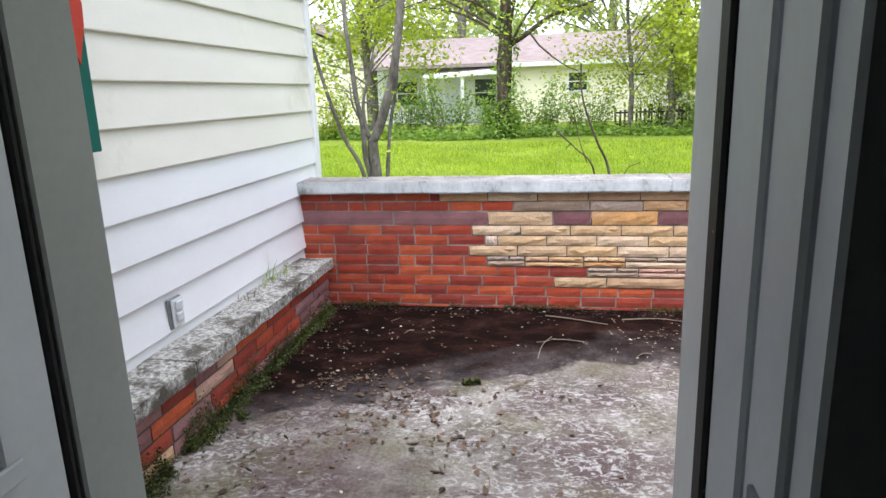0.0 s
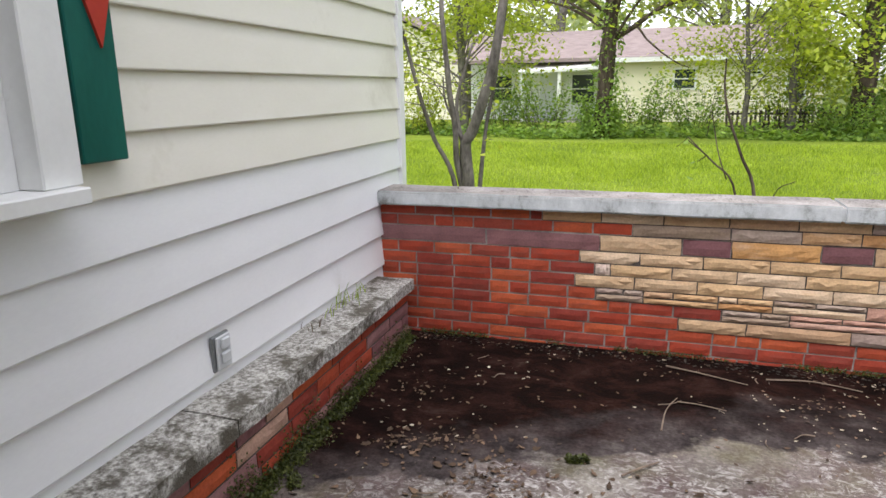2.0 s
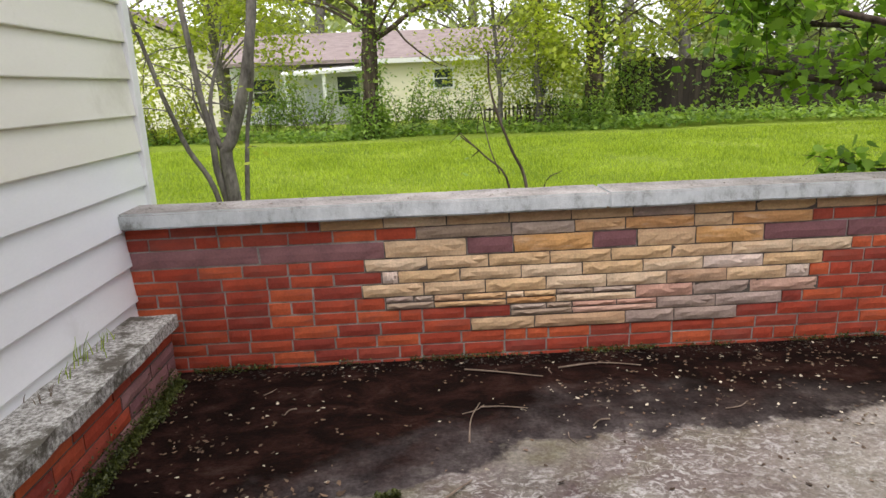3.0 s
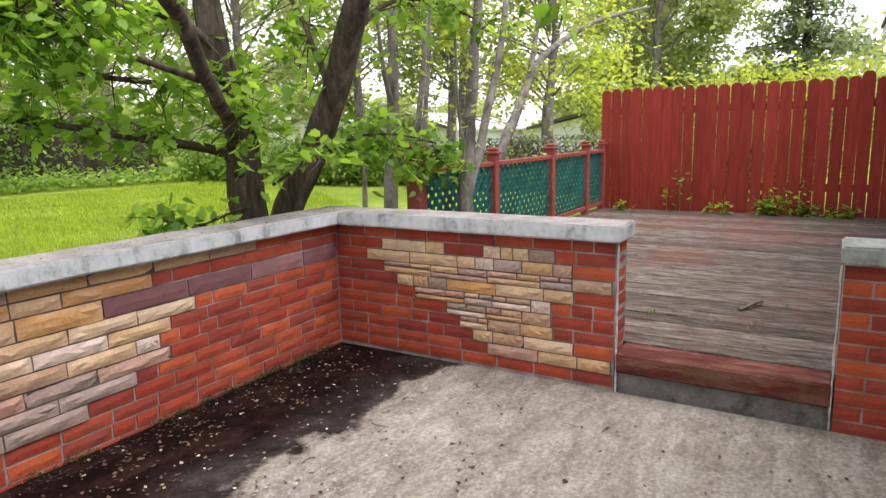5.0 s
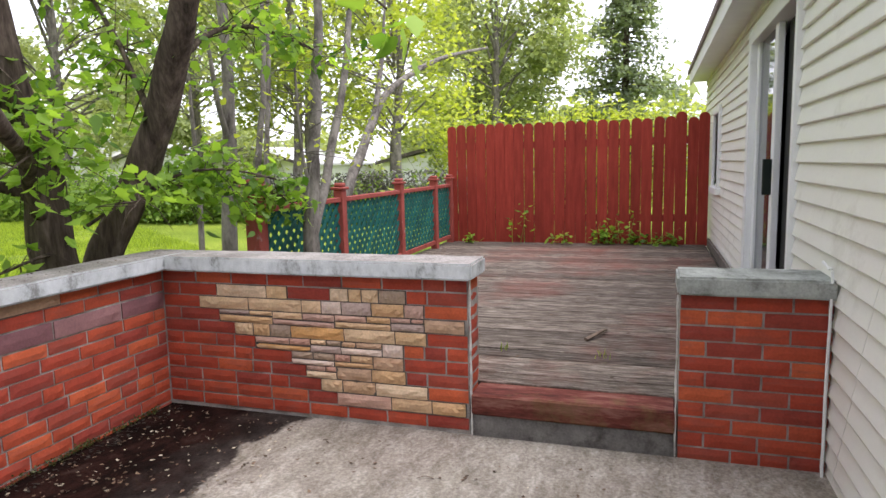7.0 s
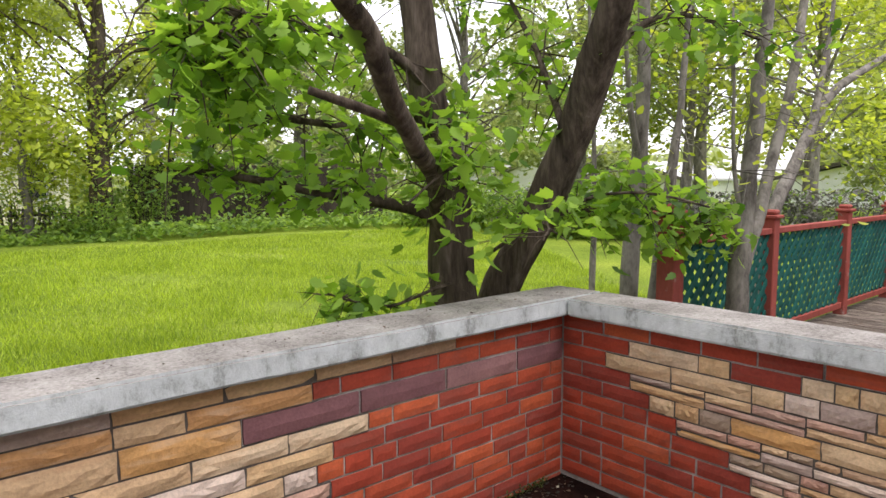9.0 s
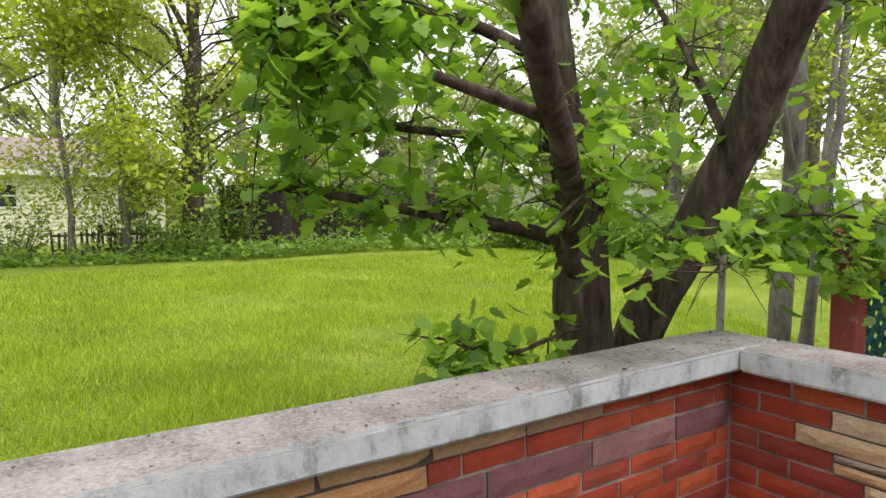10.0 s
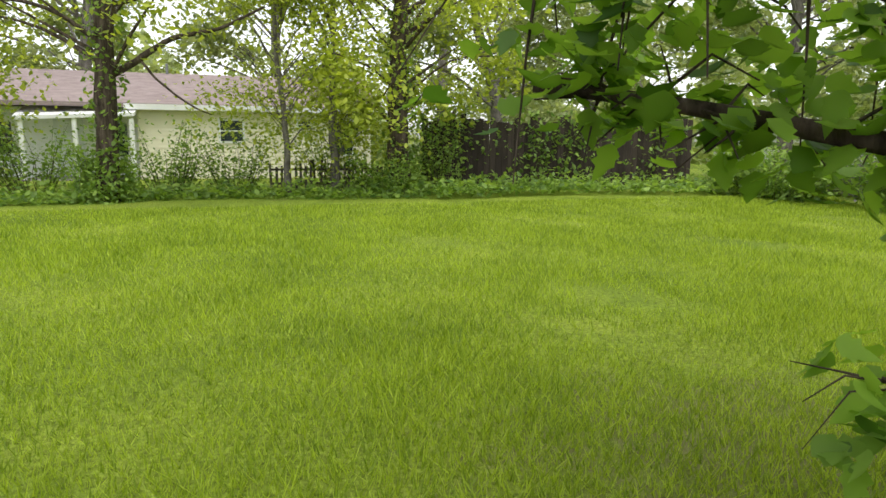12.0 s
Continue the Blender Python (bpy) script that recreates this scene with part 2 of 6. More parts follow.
M_CAULK = surface("old white caulk", [(0.35, (0.32, 0.31, 0.28)), (0.65, (0.74, 0.73, 0.69))], 18, rough=0.8, fine=90, bump=0.4)
M_EARTH = surface("dark wet earth", [(0.3, (0.012, 0.01, 0.008)), (0.7, (0.05, 0.04, 0.03))], 14, rough=0.9, fine=90, bump=0.9, depth=0.02)

# glass that reflects over a dark room
M_GLASS, _nt, _b = shader("window glass", 0.04, 0, 0.6)
_b.inputs["Base Color"].default_value = (0.03, 0.04, 0.045, 1)


def leaf_material(name, dark, light, glow=0.35):
    m, nt, b = shader(name, 0.5, 0, 0.35)
    col = ramp(nt, sums(nt, 'MULTIPLY_ADD', grain(nt, where(nt), 1.3, 2), 0.5, sums(nt, 'MULTIPLY', island(nt), 0.6)), [(0.2, dark), (0.85, light)])
    nt.links.new(col, b.inputs["Base Color"])
    t = nt.nodes.new("ShaderNodeBsdfTranslucent")
    nt.links.new(blend(nt, 1.0, col, (1.5, 1.5, 0.72), 'MULTIPLY'), t.inputs["Color"])
    mx = nt.nodes.new("ShaderNodeMixShader")
    mx.inputs[0].default_value = glow
    nt.links.new(b.outputs[0], mx.inputs[1])
    nt.links.new(t.outputs[0], mx.inputs[2])
    nt.links.new(mx.outputs[0], nt.nodes["Material Output"].inputs["Surface"])
    return m


M_MOSS = leaf_material("moss", (0.010, 0.016, 0.004), (0.085, 0.10, 0.016), 0.12)
M_LEAF = leaf_material("maple leaves", (0.05, 0.13, 0.016), (0.35, 0.54, 0.08), 0.54)
M_YLEAF = leaf_material("yellow green spring leaves", (0.20, 0.27, 0.035), (0.48, 0.53, 0.09), 0.5)
M_BLEAF = leaf_material("bush leaves", (0.08, 0.16, 0.035), (0.30, 0.43, 0.085), 0.48)
# the haze of distance is mixed into this pale greyish leaf colour
M_HAZELEAF = leaf_material("haze-tinted distant foliage", (0.17, 0.22, 0.09), (0.38, 0.43, 0.20), 0.45)
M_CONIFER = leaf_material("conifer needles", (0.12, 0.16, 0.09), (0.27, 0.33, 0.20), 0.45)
M_GRASSBLADE = leaf_material("grass blades", (0.115, 0.195, 0.012), (0.42, 0.525, 0.05), 0.43)

# patio slab: worn concrete with old maroon paint, white flakes and a damp dark strip along the garden wall
M_PATIO, _nt, _b = shader("worn painted concrete", 0.8, 0, 0.3)
_v = where(_nt)
_sep = _nt.nodes.new("ShaderNodeSeparateXYZ")
_nt.links.new(_v, _sep.inputs[0])
_gx, _gy = _sep.outputs[0], _sep.outputs[1]
_base = ramp(_nt, grain(_nt, _v, 3.2, 6, 0.65), [(0.34, (0.09, 0.076, 0.066)), (0.5, (0.185, 0.165, 0.145)), (0.68, (0.31, 0.29, 0.255))])
_mar = ramp(_nt, grain(_nt, _v, 1.7, 5, 0.6, 0.6), [(0.42, (0, 0, 0)), (0.58, (1, 1, 1))])
_col = blend(_nt, sums(_nt, 'MULTIPLY', _mar, 0.75), _base, (0.10, 0.068, 0.068))
_flk = ramp(_nt, grain(_nt, where(_nt, (1, 1.4, 1)), 20, 7, 0.75, 1.2), [(0.50, (0, 0, 0)), (0.58, (0.8, 0.8, 0.8))])
_reach = ramp(_nt, grain(_nt, _v, 1.1, 3), [(0.38, (0, 0, 0)), (0.6, (1, 1, 1))])
_lm = _nt.nodes.new("ShaderNodeMapRange")
_nt.links.new(_gx, _lm.inputs[0])
for _i, _x in ((1, 1.6), (2, 3.4), (3, 1.0), (4, 0.28)):
    _lm.inputs[_i].default_value = _x
_clean = ramp(_nt, sums(_nt, 'MULTIPLY_ADD', grain(_nt, where(_nt, (1, 2.4, 1)), 3.5, 8, 0.72, 0.8), 0.6, sums(_nt, 'MULTIPLY', grain(_nt, _v, 26, 6, 0.75), 0.4)), [(0.38, (0.17, 0.146, 0.115)), (0.5, (0.33, 0.297, 0.247)), (0.61, (0.50, 0.465, 0.40))])
_col = blend(_nt, sums(_nt, 'MULTIPLY', sums(_nt, 'SUBTRACT', 1.0, _lm.outputs[0]), 0.85), _col, _clean)
_col = blend(_nt, sums(_nt, 'MULTIPLY', sums(_nt, 'MULTIPLY', _flk, _reach), _lm.outputs[0]), _col, (0.52, 0.505, 0.48))
_grn = ramp(_nt, grain(_nt, _v, 2.4, 4), [(0.50, (0, 0, 0)), (0.64, (1, 1, 1))])
_col = blend(_nt, sums(_nt, 'MULTIPLY', sums(_nt, 'MULTIPLY', _grn, 0.55), _lm.outputs[0]), _col, (0.125, 0.115, 0.06))
# damp edge: about 4.0 by the house wing, 4.5 further along
_edge = sums(_nt, 'MULTIPLY_ADD', _gx, 0.50, 3.72)
_edge = sums(_nt, 'MINIMUM', _edge, 4.52)
_off = sums(_nt, 'SUBTRACT', _gy, _edge)
_wob = sums(_nt, 'MULTIPLY_ADD', grain(_nt, _v, 2.3, 6, 0.6), 0.9, -0.45)
_wet = sums(_nt, 'ADD', _off, _wob)
_wetf = ramp(_nt, _wet, [(0.0, (0, 0, 0)), (0.06, (1, 1, 1))])
_wetc = ramp(_nt, grain(_nt, where(_nt, (1, 1.5, 1)), 4.2, 8, 0.72, 0.5), [(0.3, (0.004, 0.003, 0.0025)), (0.46, (0.009, 0.0048, 0.004)), (0.58, (0.022, 0.010, 0.008)), (0.74, (0.042, 0.028, 0.022))])
_mid = ramp(_nt, _wet, [(0.08, (0, 0, 0)), (0.42, (1, 1, 1))])
_thin = ramp(_nt, grain(_nt, _v, 6, 6, 0.7), [(0.35, (0.012, 0.009, 0.007)), (0.55, (0.030, 0.023, 0.019)), (0.72, (0.068, 0.055, 0.045))])
_film = ramp(_nt, grain(_nt, _v, 6, 6, 0.7), [(0.35, (0.022, 0.018, 0.018)), (0.55, (0.065, 0.054, 0.052)), (0.72, (0.13, 0.115, 0.105))])
_wetcol = blend(_nt, _mid, blend(_nt, _lm.outputs[0], _thin, _film), _wetc)
_col = blend(_nt, _wetf, _col, _wetcol)
_spk = ramp(_nt, grain(_nt, _v, 60, 4, 0.7), [(0.36, (0.74, 0.73, 0.71)), (0.64, (1.2, 1.2, 1.2))])
_nt.links.new(blend(_nt, 1.0, _col, _spk, 'MULTIPLY'), _b.inputs["Base Color"])
_b.inputs["Roughness"].default_value, _b.inputs["Specular IOR Level"].default_value = 0.95, 0.03
relief(_nt, _b, sums(_nt, 'MULTIPLY_ADD', _flk, 0.4, grain(_nt, _v, 90, 4)), 0.45, 0.005)

# lawn soil and short grass
M_LAWN, _nt, _b = shader("mown grass", 0.9, 0, 0.15)
_v = where(_nt)
_g = ramp(_nt, grain(_nt, _v, 0.55, 4, 0.6), [(0.3, (0.135, 0.205, 0.022)), (0.5, (0.215, 0.295, 0.034)), (0.72, (0.30, 0.375, 0.052))])
_f = ramp(_nt, grain(_nt, _v, 38, 4, 0.7), [(0.32, (0.4, 0.4, 0.36)), (0.68, (1.4, 1.4, 1.3))])
_s = ramp(_nt, grain(_nt, _v, 0.8, 5, 0.7), [(0.6, (0, 0, 0)), (0.72, (1, 1, 1))])
_sep = _nt.nodes.new("ShaderNodeSeparateXYZ")
_nt.links.new(_v, _sep.inputs[0])
# worn ground round the maple
_dx = sums(_nt, 'MULTIPLY', sums(_nt, 'SUBTRACT', _sep.outputs[0], 4.3), 0.5)
_dy = sums(_nt, 'MULTIPLY', sums(_nt, 'SUBTRACT', _sep.outputs[1], 7.0), 0.6)
_dist = sums(_nt, 'SQRT', sums(_nt, 'ADD', sums(_nt, 'MULTIPLY', _dx, _dx), sums(_nt, 'MULTIPLY', _dy, _dy)))
_worn = sums(_nt, 'ADD', sums(_nt, 'SUBTRACT', 1.0, _dist), sums(_nt, 'MULTIPLY_ADD', grain(_nt, _v, 4.5, 7, 0.8), 2.6, -1.6))
_worn = ramp(_nt, _worn, [(0.1, (0, 0, 0)), (0.55, (1, 1, 1))])
_col = blend(_nt, sums(_nt, 'MAXIMUM', sums(_nt, 'MULTIPLY', _s, 0.4), sums(_nt, 'MULTIPLY', _worn, 0.85)), blend(_nt, 1.0, _g, _f, 'MULTIPLY'), (0.20, 0.20, 0.075))
_nt.links.new(_col, _b.inputs["Base Color"])
relief(_nt, _b, grain(_nt, _v, 55, 4, 0.7), 0.9, 0.03)

# ---- building helpers ----


def part(name, bm, m, parent=None, label="", smooth=False):
    me = bpy.data.meshes.new(name)
    bm.normal_update()
    bm.to_mesh(me)
    bm.free()
    if smooth:
        for p in me.polygons:
            p.use_smooth = True
    me.materials.append(m)
    ob = new(name, me)
    if parent is not None:
        ob.parent = parent
    if label:
        ob["label"] = label
    return ob


def thing(name, label, category, at=(0, 0, 0), group="", kind="", turn=0):
    ob = new(name)
    ob.matrix_basis = pose(*at, 0, 0, turn)
    return tagged(ob, label, category, group, kind)


def add_box(bm, x0, x1, y0, y1, z0, z1, bevel=0.0, m=None):
    vs = [bm.verts.new((x, y, z)) for x in (x0, x1) for y in (y0, y1) for z in (z0, z1)]
    for f in ((0, 1, 3, 2), (4, 6, 7, 5), (0, 4, 5, 1), (2, 3, 7, 6), (0, 2, 6, 4), (1, 5, 7, 3)):
        bm.faces.new([vs[i] for i in f])
    if m is not None:
        bmesh.ops.transform(bm, matrix=m, verts=vs)
    if bevel:
        es = {e for v in vs for e in v.link_edges}
        bmesh.ops.bevel(bm, geom=list(es), offset=bevel, segments=1, affect='EDGES', profile=0.5)


def box(x0, x1, y0, y1, z0, z1, bevel=0.0):
    bm = bmesh.new()
    add_box(bm, x0, x1, y0, y1, z0, z1, bevel)
    return bm


def roughen(bm, amount, scale, seed=0.0, cuts=0):
    if cuts:
        bmesh.ops.subdivide_edges(bm, edges=bm.edges[:], cuts=cuts, use_grid_fill=True)
    for v in bm.verts:
        v.co += noise.noise_vector(v.co * scale + Vector((seed, seed, seed))) * amount
    return bm


def add_tube(bm, pts, radii, sides=8, wobble=0.0):
    """A tapered tube along points, closed at its ends."""
    pts = [Vector(p) for p in pts]
    rings, up = [], Vector((0.3, 0.1, 1)).normalized()
    for i, p in enumerate(pts):
        d = (pts[min(i + 1, len(pts) - 1)] - pts[max(i - 1, 0)]).normalized()
        a = d.cross(up)
        if a.length < 0.05:
            a = d.cross(Vector((1, 0, 0)))
        a.normalize()
        c = d.cross(a)
        ring = []
        for k in range(sides):
            t = 2 * math.pi * k / sides
            r = radii[i] * (1 + wobble * noise.noise(p * 5 + Vector((math.cos(t), math.sin(t), 0)) * 2))
            ring.append(bm.verts.new(p + a * (math.cos(t) * r) + c * (math.sin(t) * r)))
        rings.append(ring)
    for r0, r1 in zip(rings, rings[1:]):
        for k in range(sides):
            bm.faces.new((r0[k], r0[(k + 1) % sides], r1[(k + 1) % sides], r1[k]))
    bm.faces.new(rings[0][::-1])
    bm.faces.new(rings[-1])


def curve_points(pts, n=6):
    """Catmull-Rom through points."""
    P = [Vector(p) for p in pts]
    P = [P[0] * 2 - P[1]] + P + [P[-1] * 2 - P[-2]]
    out = []
    for i in range(1, len(P) - 2):
        for k in range(n):
            t = k / n
            a, b, c, d = P[i - 1:i + 3]
            out.append(0.5 * (2 * b + (c - a) * t + (2 * a - 5 * b + 4 * c - d) * t * t + (3 * b - a - 3 * c + d) * t ** 3))
    out.append(P[-2])
    return out


LEAF_MAPLE = np.array([(0, 0, 0), (-.15, .06, .03), (-.36, .27, .0), (-.27, .40, .04), (-.36, .58, -.04), (-.18, .66, .02), (-.17, .80, -.03), (0, 1.15, -.16), (.16, .82, -.03), (.19, .66, .02), (.35, .56, -.04), (.26, .40, .04), (.35, .25, .0), (.14, .06, .03)])
LEAF_OVAL = np.array([(0, 0, 0), (-.3, .35, .06), (-.2, .75, .03), (0, 1, -.05), (.2, .75, .03), (.3, .35, .06)])
LEAF_DIAMOND = np.array([(0, 0, 0), (-.33, .5, .08), (0, 1, 0), (.33, .5, .08)])


def leaf_mesh(name, centres, sizes, shape, m, seed=0, droop=0.5, dirs=None):
    """Many leaves in one mesh, each its own island with a fold and a random turn."""
    g = np.random.default_rng(seed)
    c = np.asarray(centres, float)
    n, k = len(c), len(shape)
    s = np.broadcast_to(np.asarray(sizes, float), (n,))
    yaw = g.uniform(0, 2 * np.pi, n)
    pitch = g.normal(-droop, 0.45, n)
    roll = g.normal(0, 0.5, n)
    d = np.stack([np.cos(yaw) * np.cos(pitch), np.sin(yaw) * np.cos(pitch), np.sin(pitch)], 1)
    side = np.stack([-np.sin(yaw), np.cos(yaw), np.zeros(n)], 1)
    up = np.cross(d, side) * -1
    side2 = side * np.cos(roll)[:, None] + up * np.sin(roll)[:, None]
    up2 = np.cross(side2, d)
    v = c[:, None] + s[:, None, None] * (shape[None, :, 0, None] * side2[:, None] + shape[None, :, 1, None] * d[:, None] + shape[None, :, 2, None] * up2[:, None])
    me = bpy.data.meshes.new(name)
    me.vertices.add(n * k)
    me.vertices.foreach_set("co", v.reshape(-1))
    me.loops.add(n * k)
    me.loops.foreach_set("vertex_index", np.arange(n * k, dtype=np.int32))
    me.polygons.add(n)
    me.polygons.foreach_set("loop_start", np.arange(0, n * k, k, dtype=np.int32))
    me.polygons.foreach_set("loop_total", np.full(n, k, dtype=np.int32))
    me.update(calc_edges=True)
    me.materials.append(m)
    return me


def leaves(name, centres, sizes, shape, m, parent=None, seed=0, droop=0.5, label="", kind=""):
    ob = new(name, leaf_mesh(name, centres, sizes, shape, m, seed, droop))
    if parent is not None:
        ob.parent = parent
    if label or kind:
        tagged(ob, label, "", "", kind)
    return ob

# ---- the setting ----
WALL_Y, WALL_X, SIDE_X, HOUSE_Y = 5.35, 4.31, -0.285, 2.15
ROW, ROWS_UP, WALL_TOP, CAP_TOP = 0.0665, 11, 0.748, 0.826
DECK_Z, FENCE_X, LAWN_Z = 0.215, 10.0, 0.06

patio = part("floor", roughen(box(-0.30, 4.40, 2.05, 5.42, -0.15, 0.0), 0.0, 1), M_PATIO)
tagged(patio, "worn concrete patio slab with peeling maroon paint and damp stains", "patio floor", kind="structure")


def ground_height(x, y):
    return LAWN_Z + 0.02 * noise.noise(Vector((x * 0.5, y * 0.5, 0))) + 0.11 * min(1.0, max(0.0, (y - 8) / 9))


def build_ground():
    bm = bmesh.new()
    xs = [-900, -200, -60, -30] + [-20 + i * 0.8 for i in range(56)] + [30, 45, 80, 250, 900]
    ys = [-900, -200, -40, -12, -3, 2.0, 5.46] + [5.9 + i * 0.7 for i in range(30)] + [30, 40, 60, 120, 300, 900]
    grid = [[bm.verts.new((x, y, ground_height(x, y) if y > 5.5 else -0.3 if (-9 < x < 12 and y > -13) else LAWN_Z)) for x in xs] for y in ys]
    for r0, r1 in zip(grid, grid[1:]):
        for i in range(len(xs) - 1):
            bm.faces.new((r0[i], r0[i + 1], r1[i + 1], r1[i]))
    ob = part("ground", bm, M_LAWN, smooth=True)
    return tagged(ob, "mown green lawn with thin bare patches", "lawn", kind="structure")


build_ground()

# garden walls: mortar core, coping, facing pieces at the end of the file
wall_north = part("wall_north", box(SIDE_X, WALL_X + 0.185, WALL_Y + 0.005, WALL_Y + 0.17, -0.1, WALL_TOP), M_MORTAR)
tagged(wall_north, "low garden wall of red brick patched with tan sandstone", "garden wall", kind="structure")
wall_east = part("wall_east", box(WALL_X + 0.005, WALL_X + 0.185, 3.645, WALL_Y + 0.004, -0.1, WALL_TOP), M_MORTAR)
tagged(wall_east, "low brick and sandstone wall beside the deck opening", "garden wall", kind="structure")
wall_pier = part("wall_pier", box(WALL_X + 0.005, WALL_X + 0.20, HOUSE_Y + 0.005, 2.722, -0.1, WALL_TOP - 0.026), M_MORTAR)
tagged(wall_pier, "short red brick pier against the house siding", "brick pier", kind="structure")


def coping(x0, x1, y0, y1, parent, seed, name="coping", z0=WALL_TOP, z1=CAP_TOP, m=M_CAP):
    bm = box(x0, x1, y0, y1, z0, z1)
    n = max(2, int(max(x1 - x0, y1 - y0) / 0.16))
    long_x = (x1 - x0) > (y1 - y0)
    es = [e for e in bm.edges if abs((e.verts[0].co - e.verts[1].co)[0 if long_x else 1]) > 0.3]
    bmesh.ops.subdivide_edges(bm, edges=es, cuts=n, use_grid_fill=True)
    bmesh.ops.bevel(bm, geom=[e for e in bm.edges if e.calc_face_angle(0) > 0.8], offset=0.009, segments=2, affect='EDGES')
    for v in bm.verts:
        v.co += noise.noise_vector(v.co * 7 + Vector((seed, 0, 0))) * 0.0035
    return part(name, bm, m, parent)


coping(SIDE_X + 0.004, 2.02, WALL_Y - 0.06, WALL_Y + 0.20, wall_north, 1)
coping(2.022, WALL_X + 0.21, WALL_Y - 0.06, WALL_Y + 0.20, wall_north, 2)
coping(WALL_X - 0.055, WALL_X + 0.21, 3.612, WALL_Y - 0.062, wall_east, 3)
coping(WALL_X - 0.05, WALL_X + 0.23, HOUSE_Y + 0.004, 2.738, wall_pier, 4, z0=WALL_TOP - 0.029, z1=CAP_TOP - 0.031, m=M_PIERCAP)

# ---- house wing with wide lap siding, turned slightly from the garden wall ----


def lap_wall(name, length, z0, z1, lap, m, at, label, inward, holes=(), low=None):
    """A wall of overlapping boards along local x, faces towards local -y; holes are (x0, x1, z0, z1)."""
    ob = part(name, box(0, length, 0.02, 0.16, z0, z1), M_TRIM) if not holes else None
    if ob is None:
        bm = bmesh.new()
        cuts = sorted({0, length, *[h[0] for h in holes], *[h[1] for h in holes]})
        for a, b in zip(cuts, cuts[1:]):
            mid = (a + b) / 2
            spans = sorted((h[2], h[3]) for h in holes if h[0] < mid < h[1])
            z = z0
            for s0, s1 in spans:
                if s0 > z:
                    add_box(bm, a, b, 0.02, 0.16, z, s0)
                z = s1
            if z < z1:
                add_box(bm, a, b, 0.02, 0.16, z, z1)
        ob = part(name, bm, M_TRIM)
    tagged(ob, label, "house wall", kind="structure")
    z = z0
    while z < z1 - 0.02:
        top = min(z + lap + 0.015, z1)
        segs = [(0.0, length)]
        for hx0, hx1, hz0, hz1 in holes:
            if z + lap > hz0 + 0.01 and z < hz1 - 0.01:
                segs = [s for a, b in segs for s in ((a, min(b, hx0)), (max(a, hx1), b)) if s[1] - s[0] > 0.02]
        if lap < 0.12:
            cutat = 1.3 + (z * 37.7) % 3.4
            while cutat < length:
                segs = [s for a, b in segs for s in (((a, cutat - 0.0015), (cutat + 0.0015, b)) if a + 0.3 < cutat < b - 0.3 else ((a, b),))]
                cutat += 3.65
        for a, b in segs:
            bm = bmesh.new()
            n = max(1, int((b - a) / 1.2))
            prof = [(0.018, top), (0.004, top), (-0.017, z + 0.005), (-0.015, z), (0.018, z)]
            rings = []
            for i in range(n + 1):
                x = a + (b - a) * i / n
                sag = 0.0022 * noise.noise(Vector((x * 0.9, z * 3, length)))
                rings.append([bm.verts.new((x, y, zz + sag)) for y, zz in prof])
            for r0, r1 in zip(rings, rings[1:]):
                for k in range(len(prof)):
                    bm.faces.new((r0[k], r0[(k + 1) % 5], r1[(k + 1) % 5], r1[k]))
            bm.faces.new(rings[0])
            bm.faces.new(rings[-1][::-1])
            part("siding_board", bm, low if low and z < 1.0 else m, ob)
        z += lap
    ob.matrix_basis = at
    return ob



WING = pose(SIDE_X, 1.98, 0, 0, 0, 90)
wall_west = lap_wall("wall_west", 3.70, 0.211, 2.78, 0.175, M_SIDING, WING, "cream wide lap siding on the house wing", 1,
                     holes=[(0.33, 1.25, 1.14, 2.26)], low=M_WHITEBOARD)
wing_end = part("wall_wing_end", box(-6.0, -0.03, 0, 0.14, -0.2, 2.78), M_VINYL)
wing_end.matrix_basis = WING @ pose(3.70, 0.16, 0, 0, 0, 0) @ pose(0, 0, 0, 0, 0, -90)
tagged(wing_end, "cream end wall of the house wing", "house wall", kind="structure")
bm = box(3.67, 3.74, -0.028, 0.12, 0.30, 2.78, 0.004)
corner = part("trim", bm, M_TRIM)
corner.matrix_basis = WING
tagged(corner, "white corner board at the end of the wing", "corner board", kind="structure")
bm = box(0.0, 3.67, -0.30, 0.5, 2.74, 2.80)
soffit = part("roof_edge", bm, M_TRIM)
soffit.matrix_basis = WING
tagged(soffit, "white soffit over the wing wall", "soffit", kind="structure")

bm = bmesh.new()
add_box(bm, -6.2, -6.06, 2.12, 5.68, -0.2, 2.78)
add_box(bm, -6.06, SIDE_X - 0.17, 1.98, 2.11, -0.2, 2.78)
wing_back = part("wall_wing_back", bm, M_VINYL)
tagged(wing_back, "cream rear walls of the house wing", "house wall", kind="structure")
bm = bmesh.new()
xs = (-6.5, -3.2, SIDE_X + 0.32)
lo = [bm.verts.new((x, y, 2.81 + (1.1 if i == 1 else 0.0))) for y in (1.9, 5.95) for i, x in enumerate(xs)]
hi = [bm.verts.new(v.co + Vector((0, 0, 0.08))) for v in lo]
for a, b, c2, d in ((0, 1, 4, 3), (1, 2, 5, 4)):
    bm.faces.new((hi[a], hi[b], hi[c2], hi[d]))
    bm.faces.new((lo[d], lo[c2], lo[b], lo[a]))
for a, b in ((0, 1), (1, 2), (2, 5), (5, 4), (4, 3), (3, 0)):
    bm.faces.new((lo[a], lo[b], hi[b], hi[a]))
bmesh.ops.recalc_face_normals(bm, faces=bm.faces[:])
